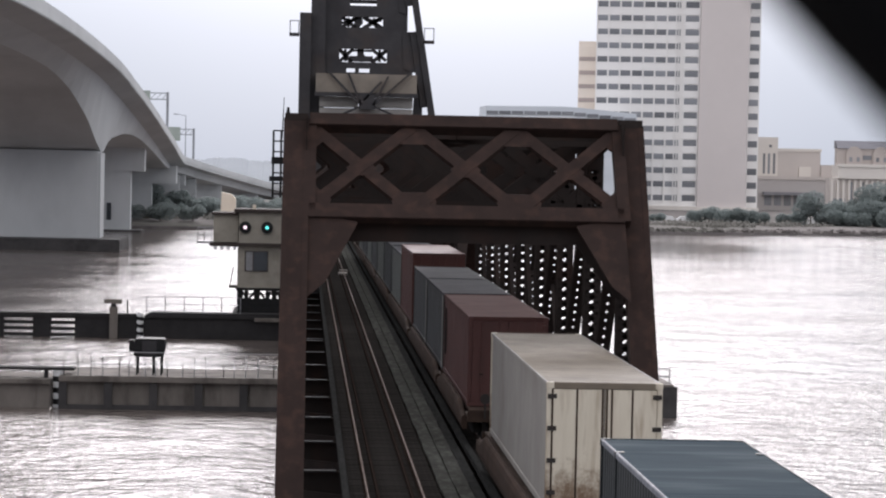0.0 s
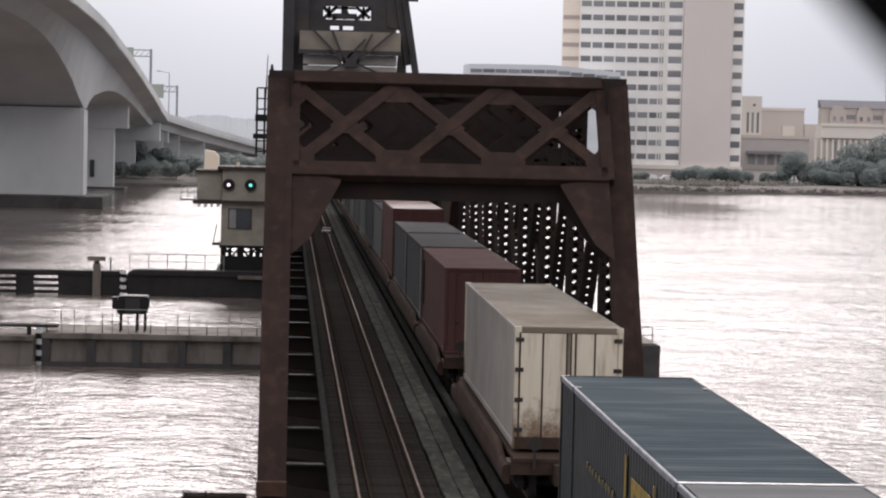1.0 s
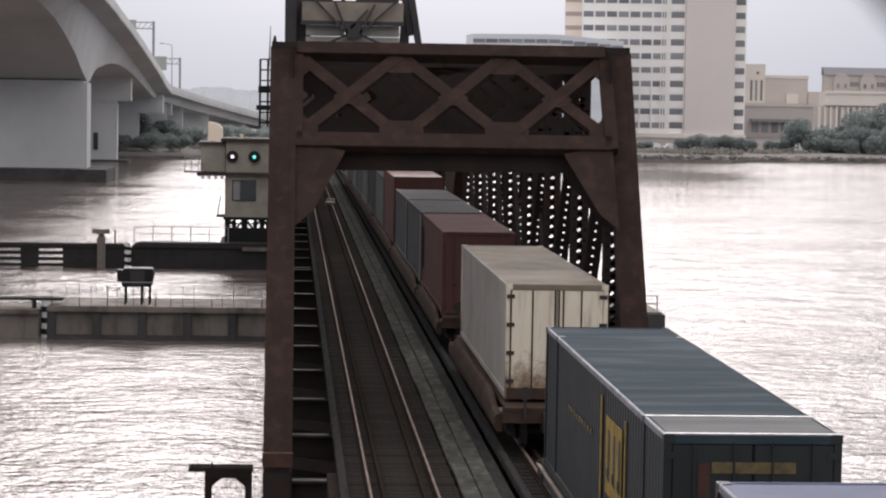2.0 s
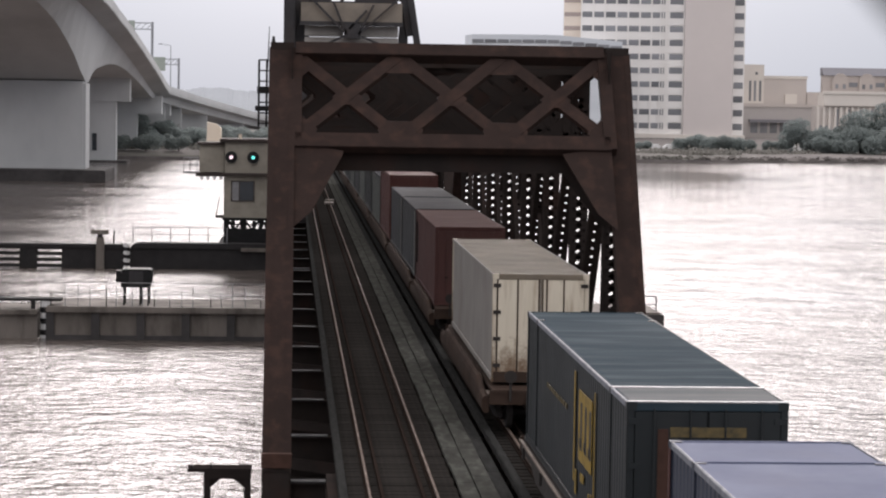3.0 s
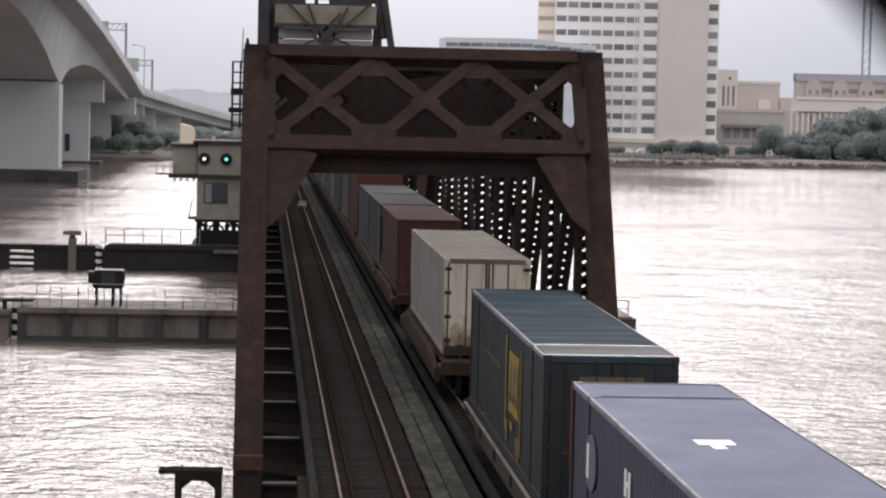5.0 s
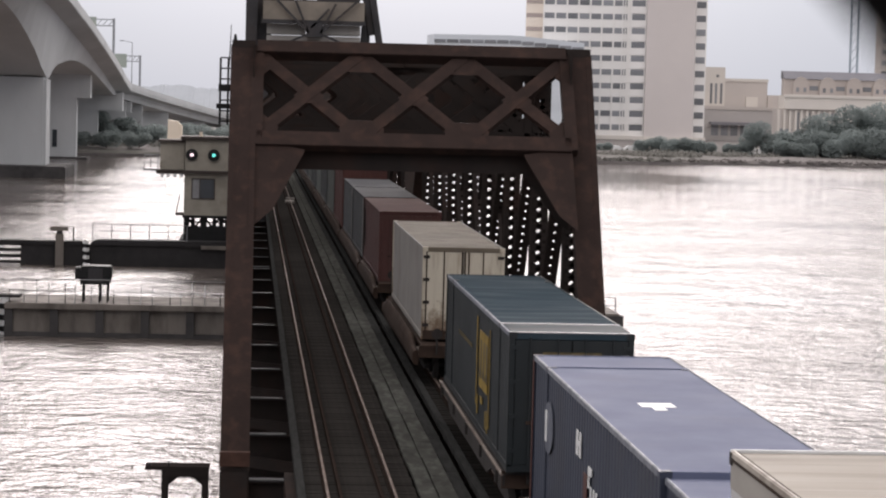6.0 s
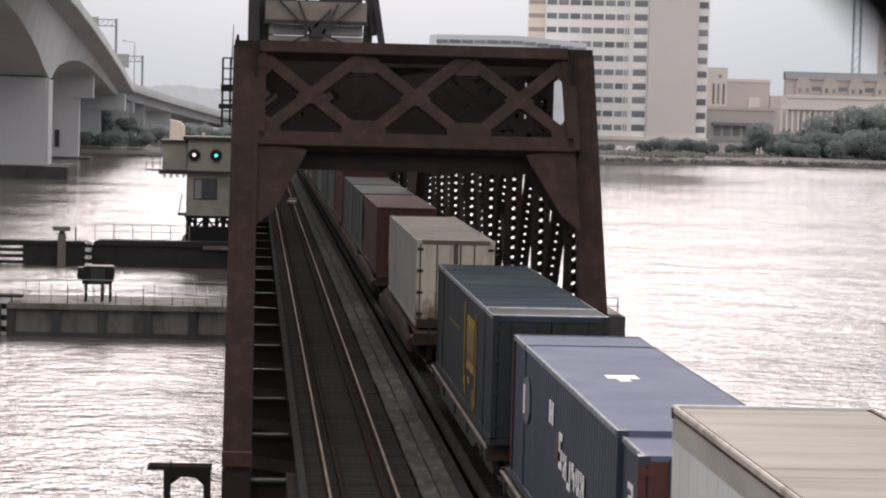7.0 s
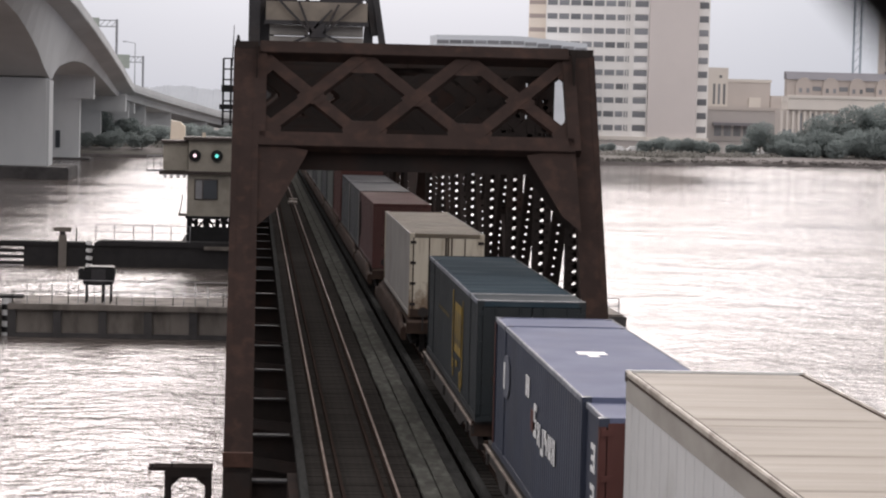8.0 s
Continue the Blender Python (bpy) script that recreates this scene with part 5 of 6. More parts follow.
def signal_house():
    y = 171.0
    t = thing("signal_house", "two-storey cream bridge tender's house on a dark steel base", "building")
    part("lower_wall", bx(-4.6, -0.9, y, y + 4.5, 0.15, 3.2), HOUSE_WALL, t)
    part("upper_wall", bx(-4.55, -0.9, y - 0.15, y + 4.6, 3.3, 5.5), HOUSE_WALL, t)
    part("belt", bx(-4.8, -0.8, y - 0.35, y + 4.7, 3.1, 3.3), HOUSE_ROOF, t)
    part("roof", bx(-4.9, -0.7, y - 0.4, y + 4.9, 5.45, 5.68), HOUSE_ROOF, t, bevel=0.03)
    part("roof_beacon", G().tube((-3.5, y + 0.5, 5.6), (-3.5, y + 0.5, 6.0), 0.12, 8), LITWALL, t)
    part("annex_wall", bx(-6.35, -4.62, y + 0.8, y + 4, 3.3, 5.25), HOUSE_WALL, t)
    part("annex_roof", bx(-6.5, -4.56, y + 0.6, y + 4.2, 5.22, 5.4), HOUSE_ROOF, t)
    part("annex_sill", bx(-6.6, -4.6, y + 0.4, y + 4.2, 3.0, 3.25), HOUSE_ROOF, t)
    for i in range(4):
        part("sill_block", bx(-6.3 + 0.45 * i, -6.05 + 0.45 * i, y + 0.3, y + 0.42, 2.8, 3.02), WHITE_PAINT, t)
    bal = part("balcony", bx(-7.5, -6.35, y + 0.8, y + 3, 3.2, 3.35), GALV, t)
    for x in (-7.45, -7.0, -6.5):
        part("rail_post", G().tube((x, y + 0.85, 3.3), (x, y + 0.85, 4.3), 0.035, 6), GALV, bal)
    for z in (3.8, 4.3):
        part("handrail", G().tube((-7.45, y + 0.85, z), (-6.4, y + 0.85, z), 0.03, 6), GALV, bal)
    win = part("window_frame", G().box(-4.1, -2.45, y - 0.06, y + 0.05, 1.3, 1.36).box(-4.1, -2.45, y - 0.06, y + 0.05, 2.68, 2.75).box(-4.1, -4.02, y - 0.06, y + 0.05, 1.3, 2.75).box(-2.53, -2.45, y - 0.06, y + 0.05, 1.3, 2.75).box(-3.55, -3.48, y - 0.05, y + 0.05, 1.3, 2.75), HOUSE_ROOF, t)
    part("pane", bx(-3.5, -2.5, y - 0.03, y + 0.02, 1.34, 2.7), GLASS, win)
    part("pane", bx(-4.05, -3.52, y - 0.03, y + 0.02, 1.34, 2.7), GALV, win)
    for x, lamp in ((-4.1, LAMP_WARM), (-2.57, LAMP_GREEN)):
        h = part("signal_head", G().tube((x, y - 0.16, 4.4), (x, y - 0.32, 4.4), 0.42, 20), HEADS, t)
        part("hood", G().prism([(x + 0.24 * math.cos(a), 4.4 + 0.24 * math.sin(a)) for a in [k * math.pi / 8 for k in range(9)]] + [(x + 0.20 * math.cos(a), 4.4 + 0.20 * math.sin(a)) for a in [k * math.pi / 8 for k in range(8, -1, -1)]], 1, y - 0.7, y - 0.32), HEADS, h)
        part("lamp", G().tube((x, y - 0.3, 4.4), (x, y - 0.36, 4.4), 0.12, 16), lamp, h, "glowing signal lamp")
    part("side_step", bx(-5.2, -4.6, y + 0.5, y + 2, 0.1, 0.25), HOUSE_ROOF, t)
    part("step_rail", G().beam((-5.15, y + 0.6, 0.2), (-4.9, y + 0.6, 1.6), 0.06, 0.06), BLACK_STEEL, t)
    # dark steel base frame
    for x in (-4.45, -3.2, -2.0, -1.0):
        for yy in (y + 0.3, y + 4.2):
            part("base_post", bx(x - 0.14, x + 0.14, yy - 0.14, yy + 0.14, -1.6, 0.15), BLACK_STEEL, t)
    for i in range(3):
        part("base_brace", G().beam((-4.4 + 1.2 * i, y + 0.3, -1.5), (-3.2 + 1.2 * i, y + 0.3, 0.1), 0.14, 0.14), BLACK_STEEL, t)
        part("base_brace", G().beam((-3.2 + 1.2 * i, y + 0.3, -1.5), (-4.4 + 1.2 * i, y + 0.3, 0.1), 0.14, 0.14), BLACK_STEEL, t)
    part("base_skirt", bx(-4.6, -0.9, y + 0.15, y + 0.4, -1.6, -0.62), BLACK_STEEL, t)
    part("base_rail", bx(-4.6, -0.9, y + 0.12, y + 0.2, -0.36, -0.28), BLACK_STEEL, t)
    for x in (-4.1, -3.45, -2.6, -1.7):
        part("base_locker", bx(x, x + 0.28, y + 0.6, y + 1.2, -0.7, -0.12), BLACK_STEEL, t)
    part("base_floor", bx(-4.7, -0.8, y - 0.1, y + 4.6, -0.05, 0.15), BLACK_STEEL, t)


signal_house()


def dolphin():
    t = thing("mooring_frame", "dark steel landing frame standing in the water", "frame")
    y = 70.0
    part("cap_beam", bx(-2.85, -1.0, y, y + 0.8, -2.12, -2.02), RUST_DARK, t)
    part("cross_beam", bx(-2.38, -1.02, y + 0.02, y + 0.4, -2.32, -2.12), RUST_DARK, t)
    for x, s in ((-2.28, 1), (-1.12, -1)):
        part("leg", bx(x - 0.1, x + 0.1, y + 0.05, y + 0.35, WZ - 1.5, -2.3), RUST_DARK, t)
        part("gusset", G().prism([(x, -2.3), (x + s * 0.42, -2.3), (x, -2.65)], 1, y + 0.1, y + 0.25), RUST_DARK, t)
    part("stanchion", bx(-2.2, -2.15, y, y + 0.1, -2.02, -1.85), BLACK_STEEL, t)
    part("stanchion", bx(-2.75, -2.7, y, y + 0.1, -2.02, -1.92), BLACK_STEEL, t)


dolphin()
o = thing("abutment_pier", "dark concrete pier under the truss's end bearings", "pier")
part("cap", bx(-1.0, 10.2, 58.2, 61.4, -2.8, -2.2), CONCRETE_DARK, o, bevel=0.05)
part("shaft", bx(-0.9, 10.1, 58.4, 61.2, WZ - 2, -2.8), CONCRETE_DARK, o)
o = thing("centre_pier", "dark concrete pier between the truss spans", "pier")
part("shaft", bx(-1.2, 10.3, 131.5, 136, WZ - 2, -1.4), CONCRETE_DARK, o)
# girders that carry the tracks on the camera's side
o = thing("approach_span", "dark plate girder approach span", "railway bridge")
for x in (1.1, 8.2):
    part("girder", bx(x - 0.15, x + 0.15, -40, 57.6, -1.6, -0.2), RUST_DARK, o)
for i in range(12):
    part("floor_beam", bx(1.2, 8.1, -38 + 8 * i, -37.6 + 8 * i, -1.6, -0.5), RUST_DARK, o)
part("side_plate", bx(-0.9, 1.0, -40, 57.6, -1.2, -1.1), RUST_DARK, o)
# ---- the train: boxes on low flat cars, moving away along the second track ----
TX = TRACKS[1]
MOVING = []                     # (thing, y at the start, x)
WHEELS = []


def container(y_near, length, zb, zt, side, roof, end, label, ext=0.0, ribs=True, x=TX, width=2.59, group="containers on the train", roof_ribs=0, name="container", stepped=False, bars=True, edge=None, post=None):
    """A box from y_near to y_near + length in its own space, with posts, ribs, doors, castings and roof."""
    t = thing(name, label, "container", pose(x, y_near, 0), group)
    w, h = width / 2, zt - zb
    L = length
    ym = ext if stepped else 0.0
    part("shell", bx(-w + 0.03, w - 0.03, ym + 0.05, L - 0.03, zb + 0.1, zt - 0.06), side, t, bevel=0.01)
    rf = part("roof", bx(-w + 0.02, w - 0.02, ym + 0.03, L - 0.02, zt - 0.05, zt - 0.012), roof, t)
    if stepped:
        part("shell", bx(-w + 0.09, w - 0.09, 0.05, ym + 0.06, zb + 0.1, zt - 0.12), side, t, bevel=0.01)
        part("roof", bx(-w + 0.08, w - 0.08, 0.03, ym + 0.04, zt - 0.12, zt - 0.085), roof, t)
        part("header", bx(-w, w, ym, ym + 0.08, zt - 0.14, zt + 0.004), roof, t, bevel=0.012)
        for s in (-1, 1):
            part("top_rail", bx(min(s * (w - 0.06), s * (w - 0.11)), max(s * (w - 0.06), s * (w - 0.11)), 0, ym, zt - 0.17, zt - 0.07), edge or roof, t, bevel=0.012)
    for s in (-1, 1):
        part("top_rail", bx(s * w - 0.05 if s > 0 else s * w, s * w if s > 0 else s * w + 0.05, ym, L, zt - 0.11, zt), (edge or roof) if s < 0 else side, t, bevel=0.012)
        part("bottom_rail", bx(s * w - 0.05 if s > 0 else s * w, s * w if s > 0 else s * w + 0.05, 0, L, zb, zb + 0.16), side, t, bevel=0.012)
    for yy in (0.0, L - 0.08):
        dz = 0.075 if stepped and yy == 0 else 0.0
        part("header", bx(-w + dz, w - dz, yy, yy + 0.08, zt - 0.14 - dz, zt + 0.004 - dz), roof, t, bevel=0.012)
        part("sill", bx(-w, w, yy, yy + 0.08, zb, zb + 0.17), side, t, bevel=0.012)
    posts = [0.0, L - 0.14] + ([ext, L - ext - 0.14] if ext else [])
    for yy in posts:
        for s in (-1, 1):
            part("corner_post", bx(min(s * w, s * (w - 0.12)), max(s * w, s * (w - 0.12)) + 0.0, yy, yy + 0.14, zb, zt - (0.09 if stepped and yy == 0 else 0.01)), (post or side) if not (stepped and yy == 0) else end, t, bevel=0.012)
            for zz in (zb, zt - (0.20 if stepped and yy == 0 else 0.12)):
                part("corner_casting", bx(min(s * (w + 0.006), s * (w - 0.16)), max(s * (w + 0.006), s * (w - 0.16)), yy - 0.006, yy + 0.17, zz - 0.004, zz + 0.124), post or side, t)
    if ribs:
        step = 0.30
        n = int((L - 0.4) / step)
        for s in (-1, 1):
            g = G()
            for i in range(n):
                yc = 0.2 + step * (i + 0.5)
                if yc < ym + 0.15:
                    continue
                k = [(s * (w - 0.031), yc - 0.09), (s * (w - 0.018), yc - 0.05), (s * (w - 0.018), yc + 0.05), (s * (w - 0.031), yc + 0.09)]
                g.prism(k, 2, zb + 0.17, zt - 0.12)
            tagged(part("side_ribs", g, side, t), kind="stuff")
    if roof_ribs:
        g = G()
        n = int(roof_ribs / 0.3)
        for i in range(n):
            yc = 0.25 + 0.3 * i
            g.prism([(yc - 0.1, zt - 0.0125), (yc - 0.05, zt - 0.006), (yc + 0.05, zt - 0.006), (yc + 0.1, zt - 0.0125)], 0, -w + 0.1, w - 0.1)
        tagged(part("roof_ribs", g, roof, t), kind="stuff")
    # rear doors with lock bars
    for s in (-1, 1):
        d = part("door", bx(min(0.02 * s, s * (w - 0.13)), max(0.02 * s, s * (w - 0.13)), -0.012, 0.05, zb + 0.17, zt - 0.15), end, t, bevel=0.008)
        for xx in (0.28, 0.86) if bars else ():
            part("lock_bar", G().tube((s * xx, -0.045, zb + 0.1), (s * xx, -0.045, zt - 0.1), 0.015, 8), side if end != WHITE_END else CAR_STEEL, d)
            part("bar_bracket", bx(s * xx - 0.06, s * xx + 0.06, -0.06, -0.01, zb + 1.0, zb + 1.07), CAR_STEEL, d)
        for k in range(4):
            zz = zb + 0.4 + k * (h - 0.75) / 3
            part("hinge", bx(min(s * (w - 0.22), s * (w - 0.02)), max(s * (w - 0.22), s * (w - 0.02)), -0.03, 0.0, zz, zz + 0.1), TRUCK_STEEL if end == WHITE_END else end, d)
    MOVING.append((t, y_near, x))
    return t


GIRDER = [(1.34, 0.50), (1.34, 1.20), (1.38, 1.27), (1.44, 1.28), (1.50, 1.22), (1.53, 1.08), (1.53, 0.74), (1.47, 0.50)]


def flat_car(y_near, length, z, label, x=TX, well=False):
    t = thing("flat_car", label, "railway car", pose(x, y_near, 0), "flat cars of the train")
    L = length
    part("centre_sill", bx(-0.35, 0.35, -0.4, L + 0.4, 0.55, z - 0.12), CAR_STEEL, t)
    part("deck", bx(-1.27, 1.27, 0.0, L, z - 0.12, z - 0.02), CAR_STEEL if well else TRUCK_STEEL, t, bevel=0.015)
    for s in (-1, 1):
        if well:
            # a deep rounded side girder that falls away to the end platforms
            secs = []
            for yy, drop in ((0.3, 0.42), (1.5, 0.34), (2.6, 0.0), (L - 2.6, 0.0), (L - 1.5, 0.34), (L - 0.3, 0.42)):
                secs.append([(s * u, yy, 0.5 + (v - 0.5) * (1 - drop)) for u, v in GIRDER])
            ss = part("side_girder", G().loft(secs), CAR_STEEL, t, "smooth rust-brown side girder")
            for yy in (0.9, L - 1.7):
                part("end_platform", bx(min(s * 0.7, s * 1.5), max(s * 0.7, s * 1.5), yy, yy + 0.8, 0.86, 0.93), EDGE_STRIP, ss)
            continue
        g = G().prism([(0, z - 0.1), (L, z - 0.1), (L, z - 0.34), (L - 2.4, z - 0.34), (L - 3.4, z - 0.58), (3.4, z - 0.58), (2.4, z - 0.34), (0, z - 0.34)], 0, min(s * 1.28, s * 1.33), max(s * 1.28, s * 1.33))
        ss = part("side_sill", g, TRUCK_STEEL, t)
        part("edge_strip", bx(min(s * 1.31, s * 1.37), max(s * 1.31, s * 1.37), 0, L, z - 0.13, z - 0.09), EDGE_STRIP, ss, "worn pale edge strip")
        for i in range(5):
            part("stake_pocket", bx(min(s * 1.33, s * 1.39), max(s * 1.33, s * 1.39), 1 + (L - 2) * i / 4 - 0.08, 1 + (L - 2) * i / 4 + 0.08, z - 0.42, z - 0.15), TRUCK_STEEL, ss)
    for yy in (0.02, L - 0.1):
        part("end_sill", bx(-1.35, 1.35, yy, yy + 0.08, z - 0.4, z - 0.03), CAR_STEEL, t)
    for yy in (-0.5, L + 0.1):
        part("coupler", bx(-0.16, 0.16, yy, yy + 0.5, 0.62, 0.92), TRUCK_STEEL, t, bevel=0.03)
    part("brake_wheel", G().tube((-0.8, -0.08, z + 0.35), (-0.8, -0.04, z + 0.35), 0.17, 14), TRUCK_STEEL, t)
    part("brake_post", bx(-0.83, -0.77, -0.06, 0.0, z - 0.3, z + 0.4), TRUCK_STEEL, t)
    for yt in (2.0, L - 2.0):
        tk = part("truck", bx(-1.0, 1.0, yt - 0.25, yt + 0.25, 0.38, 0.62), TRUCK_STEEL, t)
        for s in (-1, 1):
            part("truck_frame", G().prism([(yt - 1.25, 0.45), (yt - 0.5, 0.75), (yt + 0.5, 0.75), (yt + 1.25, 0.45), (yt + 1.2, 0.32), (yt + 0.45, 0.28), (yt - 0.45, 0.28), (yt - 1.2, 0.32)], 0, min(s * 0.95, s * 1.10), max(s * 0.95, s * 1.10)), TRUCK_STEEL, tk)
        for dy in (-0.85, 0.85):
            ws = new("wheelset", WHEELSET)
            ws.parent = t
            ws.location = (0, yt + dy, 0.42)
            WHEELS.append((ws, yt + dy))
    MOVING.append((t, y_near, x))
    return t


def wheelset_mesh():
    g = G()
    for s in (-1, 1):
        g.tube((s * 0.69, 0, 0), (s * 0.82, 0, 0), 0.42, 20)
        g.tube((s * 0.66, 0, 0), (s * 0.69, 0, 0), 0.445, 20)
        for a in range(3):
            c = Vector((s * 0.82, 0.2 * math.cos(a * 2.09), 0.2 * math.sin(a * 2.09)))
            g.tube(c, c + Vector((s * 0.012, 0, 0)), 0.06, 8)
    g.tube((-0.95, 0, 0), (0.95, 0, 0), 0.08, 10)
    return g.mesh("wheelset", TRUCK_STEEL)


WHEELSET = wheelset_mesh()
ZD = 1.10                       # the cars' deck


def panel(t, name, x, y0, y1, z0, z1, material, label="", t_=0.012):
    return part(name, bx(x - t_, x, y0, y1, z0, z1), material, t, label)


# near trailer
def trailer(y_near):
    L, w, zb, zt = 16.15, 1.30, 2.15, 5.02
    t = thing("trailer", "silver-white semi-trailer with a ribbed dusty roof on a flat car", "trailer", pose(5.353 + w, y_near, 0))
    part("shell", bx(-w + 0.02, w - 0.02, 0.02, L - 0.02, zb, zt - 0.04), TRAILER_SIDE, t, bevel=0.01)
    rf = part("roof", bx(-w + 0.06, w - 0.06, 0.04, L - 0.05, zt - 0.05, zt - 0.03), TRAILER_ROOF, t)
    for i in range(26):
        rise = 0.012 if i in (4, 9, 13, 17, 18) else 0.004
        yc = 0.35 + 0.6 * i
        part("roof_bow", G().prism([(yc - 0.09, zt - 0.031), (yc - 0.03, zt - 0.031 + rise), (yc + 0.03, zt - 0.031 + rise), (yc + 0.09, zt - 0.031)], 0, -w + 0.09, w - 0.09), TRAILER_ROOF, rf)
    for s in (-1, 1):
        tr = part("top_rail", bx(min(s * w, s * (w - 0.06)), max(s * w, s * (w - 0.06)), 0, L, zt - 0.09, zt), TRAILER_RAIL, t, bevel=0.015)
        part("rail_groove", bx(min(s * (w - 0.085), s * (w - 0.062)), max(s * (w - 0.085), s * (w - 0.062)), 0.05, L - 0.05, zt - 0.04, zt - 0.012), CAR_STEEL, tr)
        part("rail_groove", bx(min(s * (w + 0.003), s * (w - 0.02)), max(s * (w + 0.003), s * (w - 0.02)), 0.05, L - 0.05, zt - 0.115, zt - 0.092), CAR_STEEL, tr)
        part("upper_band", bx(min(s * (w - 0.012), s * (w - 0.03)), max(s * (w - 0.012), s * (w - 0.03)), 0.02, L - 0.02, zt - 0.42, zt - 0.115), TRAILER_BAND, t, "grey-beige band below the roof rail")
        part("corner_casting", bx(min(s * (w + 0.004), s * (w - 0.1)), max(s * (w + 0.004), s * (w - 0.1)), L - 0.12, L + 0.006, zt - 0.16, zt - 0.02), TRUCK_STEEL, t)
        part("side_rail", bx(min(s * w, s * (w - 0.06)), max(s * w, s * (w - 0.06)), 0, L, zb - 0.1, zb + 0.15), GALV, t, bevel=0.01)
        for i in range(26):
            part("side_post", bx(min(s * (w - 0.014), s * (w - 0.03)), max(s * (w - 0.014), s * (w - 0.03)), 0.3 + 0.61 * i, 0.34 + 0.61 * i, zb + 0.15, zt - 0.42), TRAILER_SIDE, t)
    for yy in (0, L - 0.06):
        part("header", bx(-w, w, yy, yy + 0.06, zt - 0.18, zt + 0.005), TRAILER_SIDE, t, bevel=0.012)
    part("front_trim", bx(-w + 0.02, w - 0.02, L - 0.01, L + 0.015, zt - 0.1, zt - 0.03), CAR_STEEL, t)
    for xx in (-0.45, 0.45):
        part("frame_rail", bx(xx - 0.06, xx + 0.06, 0.3, L - 0.5, zb - 0.5, zb), TRUCK_STEEL, t)
    for yy in (1.6, 2.9):
        for s in (-1, 1):
            wh = part("wheel", G().tube((s * 0.72, yy, 1.62), (s * 1.22, yy, 1.62), 0.5, 20), RUBBER, t)
            part("rim", G().tube((s * 1.18, yy, 1.62), (s * 1.235, yy, 1.62), 0.28, 16), GALV, wh)
    part("landing_gear", bx(-0.9, 0.9, 12.4, 12.6, 1.1, zb), TRUCK_STEEL, t)
    part("hitch", bx(-0.4, 0.4, 14.6, 15.2, 1.1, zb - 0.05), TRUCK_STEEL, t)
    MOVING.append((t, y_near, 5.353 + w))


trailer(3.87 - 16.15)
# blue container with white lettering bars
c2 = container(22.667 - 16.15, 16.15, 1.15, 4.045, BLUE, BLUE_ROOF, REDBOX, "blue long container with a lighter roof, white lettering bars and red doors", ext=1.98, stepped=True, edge=EDGE)
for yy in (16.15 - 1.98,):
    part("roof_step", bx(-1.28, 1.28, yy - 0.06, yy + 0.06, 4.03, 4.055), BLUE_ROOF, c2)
panel(c2, "roof_patch", 0.1, 8.7, 9.2, 4.034, 4.042, WHITE_PAINT, "white roof patch", 0.55)
panel(c2, "roof_patch", -0.1, 8.3, 8.7, 4.034, 4.042, WHITE_PAINT, "", 0.2)
def disc(t, y, z, ry, rz, material):
    part("emblem", G().prism([(y + ry * math.cos(a), z + rz * math.sin(a)) for a in [k * math.pi / 10 for k in range(20)]], 0, -1.312, -1.297), material, t, "worn round white emblem")
disc(c2, 13.6, 3.02, 0.62, 0.46, EMBLEM)
panel(c2, "emblem_bar", -1.313, 13.75, 13.95, 2.75, 3.3, WHITE_PAINT)
panel(c2, "lettering_bar", -1.298, 9.75, 9.95, 3.1, 3.5, WHITE_PAINT)
panel(c2, "lettering_bar", -1.298, 9.4, 9.6, 3.1, 3.5, WHITE_PAINT)
panel(c2, "lettering_bar", -1.298, 9.6, 9.75, 3.26, 3.34, WHITE_PAINT)
for i, (y0, z0, hh) in enumerate(((8.1, 2.5, 0.62), (7.5, 2.42, 0.42), (6.95, 2.32, 0.5), (6.4, 2.42, 0.42), (5.85, 2.42, 0.42), (5.3, 2.4, 0.45))):
    if i in (0, 3):
        panel(c2, "lettering_bar", -1.298, y0, y0 + 0.4, z0 + hh - 0.12, z0 + hh, WHITE_PAINT)
        panel(c2, "lettering_bar", -1.298, y0 + 0.26, y0 + 0.4, z0 + hh * 0.45, z0 + hh - 0.12, WHITE_PAINT)
    panel(c2, "lettering_bar", -1.298, y0, y0 + 0.13, z0, z0 + hh * (0.55 if i == 0 else 1.0), WHITE_PAINT)
    panel(c2, "lettering_bar", -1.298, y0 + 0.13, y0 + 0.4, z0 + (0 if i % 2 == 0 else hh * 0.4), z0 + (0.11 if i % 2 == 0 else hh * 0.4 + 0.11), WHITE_PAINT)
    if i in (1, 4, 5):
        panel(c2, "lettering_bar", -1.298, y0 + 0.28, y0 + 0.4, z0, z0 + hh, WHITE_PAINT)
panel(c2, "lettering_mark", -1.298, 8.6, 9.0, 2.55, 2.95, REDBOX, "worn red lettering mark")
for zz in (2.95, 2.3):
    panel(c2, "lettering_bar", -1.206, 0.95, 1.07, zz, zz + 0.45, WHITE_PAINT)
    panel(c2, "lettering_bar", -1.206, 1.07, 1.4, zz + 0.36, zz + 0.45, WHITE_PAINT)
    panel(c2, "lettering_bar", -1.206, 1.07, 1.35, zz + 0.18, zz + 0.26, WHITE_PAINT)
    panel(c2, "lettering_bar", -1.206, 1.07, 1.4, zz, zz + 0.09, WHITE_PAINT)
panel(c2, "edge_stripe", -1.298, 16.0, 16.13, 1.3, 3.95, REDBOX, "red edge stripe")
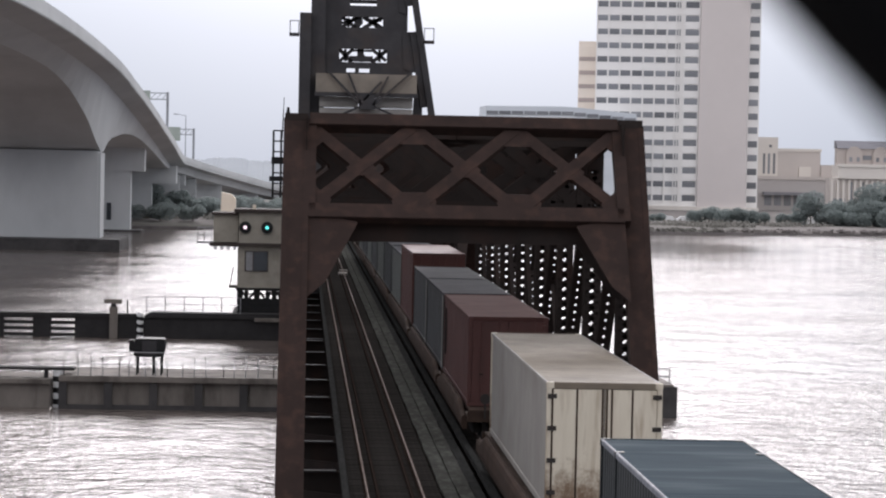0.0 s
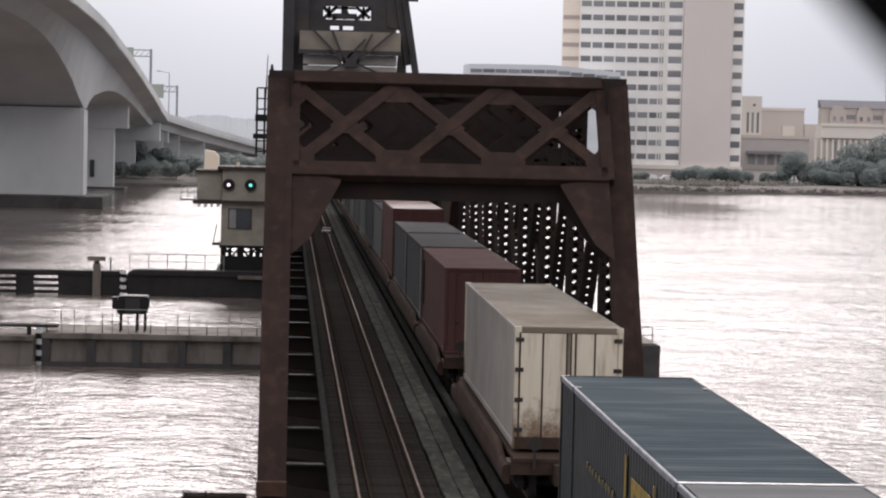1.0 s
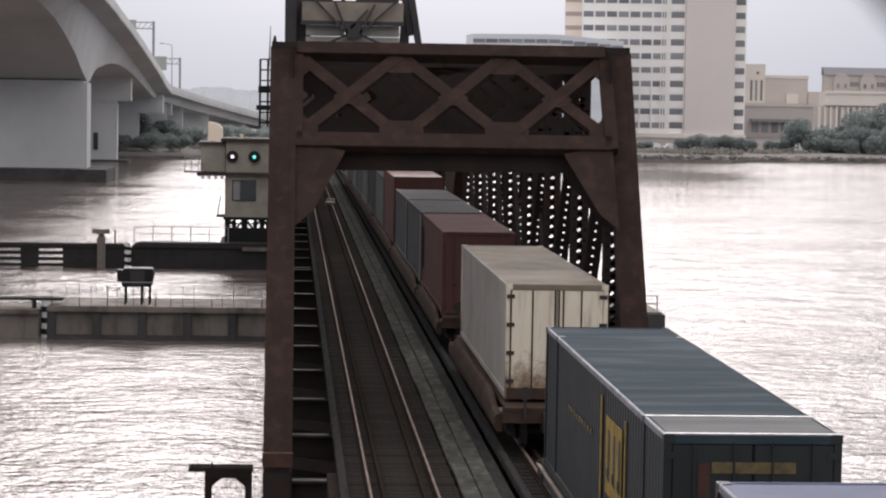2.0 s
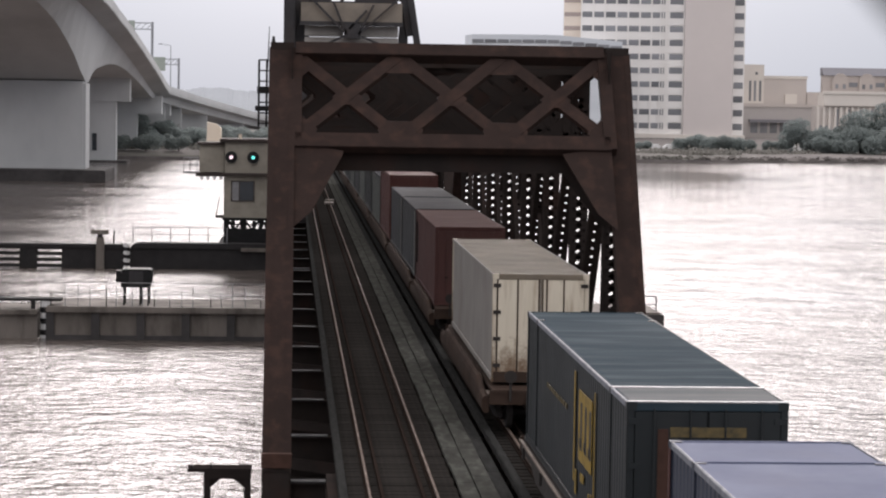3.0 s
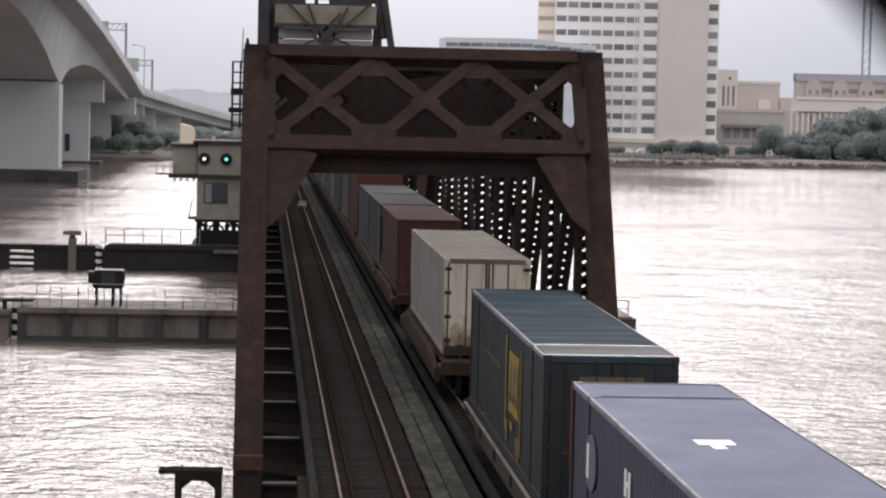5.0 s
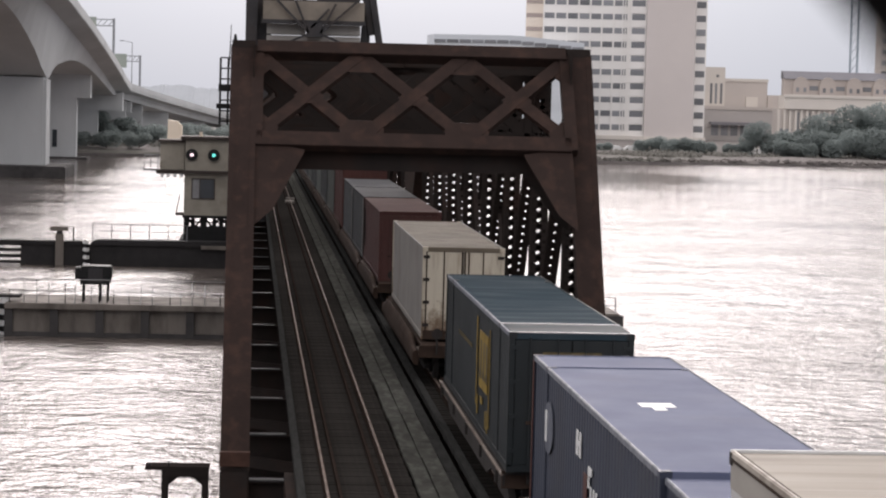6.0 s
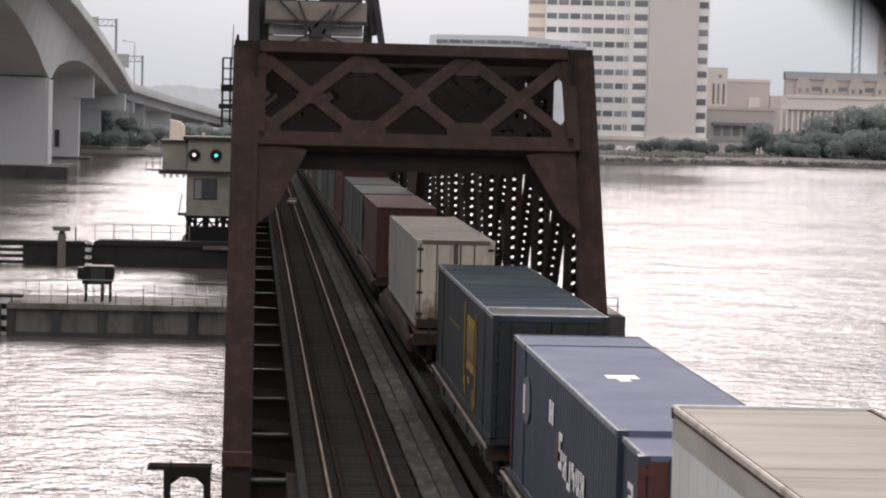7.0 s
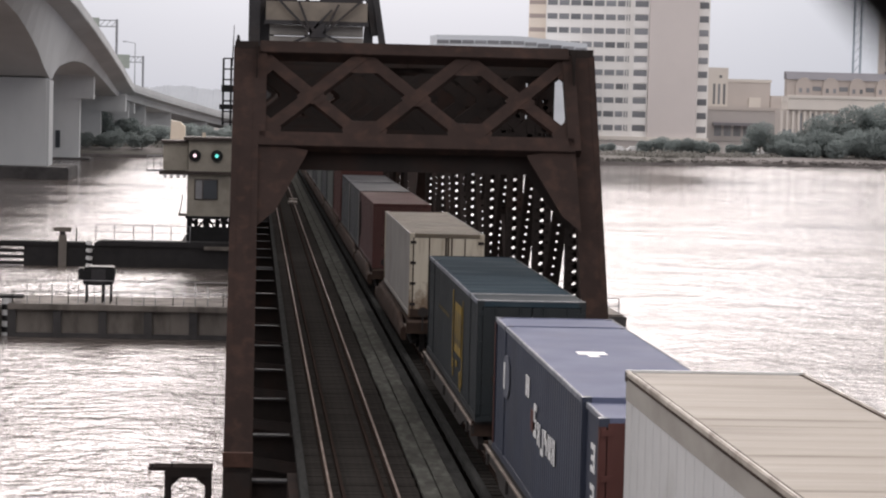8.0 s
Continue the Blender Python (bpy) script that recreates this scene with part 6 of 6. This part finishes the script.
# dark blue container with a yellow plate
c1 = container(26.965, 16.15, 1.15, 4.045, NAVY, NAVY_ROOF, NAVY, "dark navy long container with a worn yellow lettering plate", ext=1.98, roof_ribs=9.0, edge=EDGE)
part("roof_step", bx(-1.28, 1.28, 1.92, 2.04, 4.03, 4.06), GALV, c1)
part("roof_edge", bx(-1.28, 1.28, 0.0, 0.1, 4.03, 4.062), GALV, c1)
panel(c1, "plate", -1.298, 4.3, 6.25, 2.2, 3.5, YELLOW, "worn yellow lettering plate")
for i in range(3):
    panel(c1, "plate_bar", -1.3, 4.38 + 0.65 * i, 4.64 + 0.65 * i, 2.42, 3.3, NAVY)
    panel(c1, "plate_bar", -1.3, 4.55 + 0.65 * i, 4.78 + 0.65 * i, 2.45, 2.62, NAVY)
for ya, yb, za, zc in ((6.85, 7.0, 1.7, 3.75), (3.9, 4.0, 1.5, 3.7), (4.2, 4.35, 1.35, 1.85), (4.6, 4.7, 1.4, 1.8), (6.5, 6.7, 1.5, 1.95), (5.4, 5.9, 1.85, 2.0)):
    panel(c1, "stripe", -1.298, ya, yb, za, zc, YELLOW)
for i in range(9):
    panel(c1, "lettering_bar", -1.298, 8.2 + 0.42 * i, 8.45 + 0.42 * i, 2.87, 2.97, YELLOW_OLD)
part("door_plate", bx(-0.60, 0.62, -0.024, -0.012, 3.49, 3.65), YELLOW_OLD, c1, "worn yellow door band")
part("rust_strip", bx(-0.80, -0.63, -0.022, -0.012, 1.9, 3.62), RUST_TRIM, c1, "rusty door strip")
# the panel's paleness is a sheen put into its colour
part("roof_end_panel", bx(-1.22, 1.22, 0.11, 1.91, 4.034, 4.046), NAVY_SHEEN, c1, "roof end panel with sky sheen in its colour")
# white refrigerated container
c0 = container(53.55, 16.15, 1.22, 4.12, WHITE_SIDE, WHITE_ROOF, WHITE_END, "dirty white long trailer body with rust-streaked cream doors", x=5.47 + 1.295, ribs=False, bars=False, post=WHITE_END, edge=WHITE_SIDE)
for xx in (-1.17, -0.62, -0.05, 0.05, 0.16, 0.62):
    part("door_seam", bx(xx - 0.022, xx + 0.022, -0.02, -0.012, 1.5, 3.98), CAR_STEEL, c0)
part("bumper", bx(-1.25, 1.25, -0.06, 0.02, 1.22, 1.50), CAR_STEEL, c0)
for i in range(26):
    part("roof_seam", bx(-1.24, 1.24, 0.3 + 0.61 * i, 0.33 + 0.61 * i, 4.10, 4.112), WHITE_ROOF, c0)
# further boxes
container(78.2, 13.7, 1.15, 4.05, MAROON, MAROON_ROOF, MAROON, "dull maroon corrugated container on a flat car")
panel(MOVING[-1][0], "lettering_bar", -1.298, 12.0, 12.7, 1.9, 3.6, TIMBER)
container(92.6, 12.19, 1.15, 4.05, GREY, GREY_ROOF, GREY, "slate grey corrugated container on a flat car")
panel(MOVING[-1][0], "edge_stripe", -1.298, 0.02, 0.35, 1.2, 3.95, WHITE_SIDE, "pale end stripe")
container(105.2, 12.19, 1.15, 4.05, GREY, GREY_ROOF, GREY, "slate grey corrugated container on a flat car")
panel(MOVING[-1][0], "edge_stripe", -1.298, 0.02, 0.3, 1.2, 3.95, WHITE_SIDE, "pale end stripe")
container(119.3, 13.7, 1.15, 4.62, REDBOX, REDBOX_ROOF, REDBOX, "brick red corrugated container far along the train")
for i, y in enumerate((134.0, 148.6, 163.0, 177.5, 192.0, 206.5, 221.0)):
    container(y, 13.7, 1.15, 4.05, PALEBOX if i % 2 == 0 else GREY, GREY_ROOF, PALEBOX, "pale grey-green corrugated container far along the train")
for y, L, well in ((-13.5, 18.6, False), (6.0, 18.0, False), (27.3, 16.6, False), (52.4, 18.4, True), (77.0, 15.0, True), (92.4, 25.4, True), (118.4, 29.4, True), (148.3, 27.0, True), (175.8, 29.4, True), (206.0, 29.4, True)):
    flat_car(y, L, ZD + 0.05, "rust-brown well car with deep rounded side girders" if well else "dark flat car with a worn pale edge", well=well)


# ---- a dark bracket close beside the camera ----
o = thing("post_bracket", "black steel bracket on a post close to the camera", "bracket")
part("post", G().tube((0.42, 0.5, -1.1), (0.42, 0.5, 9.2), 0.04, 10), BLACK_STEEL, o)
part("arm", G().beam((0.42, 0.5, 8.98), (0.2, 0.58, 8.95), 0.06, 0.06, (0, 1, 0)), BLACK_STEEL, o)
part("plate", G().prism([(0.1062, 8.93), (0.1062, 8.8690), (0.1543, 8.8198), (0.23, 8.8201), (0.23, 8.93)], 1, 0.50, 0.5465), SHADE_BLACK, o, bevel=0.002)


# ---- ties, last: the pieces of the tracks ----
TIE_MESH = bx(-1.3, 1.3, -0.19, 0.19, -0.42, -0.17).mesh("tie", TIE)
for i in range(290):
    o = new("tie", TIE_MESH)
    o.parent = track_l
    o.location = (TRACKS[0] + 0.012 * math.sin(i * 1.7), 50 + 0.42 * i, 0.004 * math.sin(i * 2.3))
for i in range(290):
    o = new("tie", TIE_MESH)
    o.parent = track_r
    o.location = (TRACKS[1] + 0.03 * math.sin(i * 1.3), 50 + 0.53 * i, 0.006 * math.sin(i * 2.9))


# ---- motion ----
def travelled(t):
    return 3.605 * t + 0.0225 * t * t


def motions():
    for ob, y, x in MOVING:
        walk(ob, [(t, pose(x, y + travelled(t), 0)) for t in (0.0, 1.0, 2.0, 3.0, 4.0, 5.0, 6.0, 7.0, 8.0)])
    steps = [8.0 * i / 60 for i in range(61)]
    for ob, y in WHEELS:
        walk(ob, [(t, pose(0, y, 0.42, -math.degrees(travelled(t) / 0.42))) for t in steps])
    walk(water, [(t, pose(0.25 * t, -0.35 * t, 0)) for t in (0.0, 4.0, 8.0)])


motions()
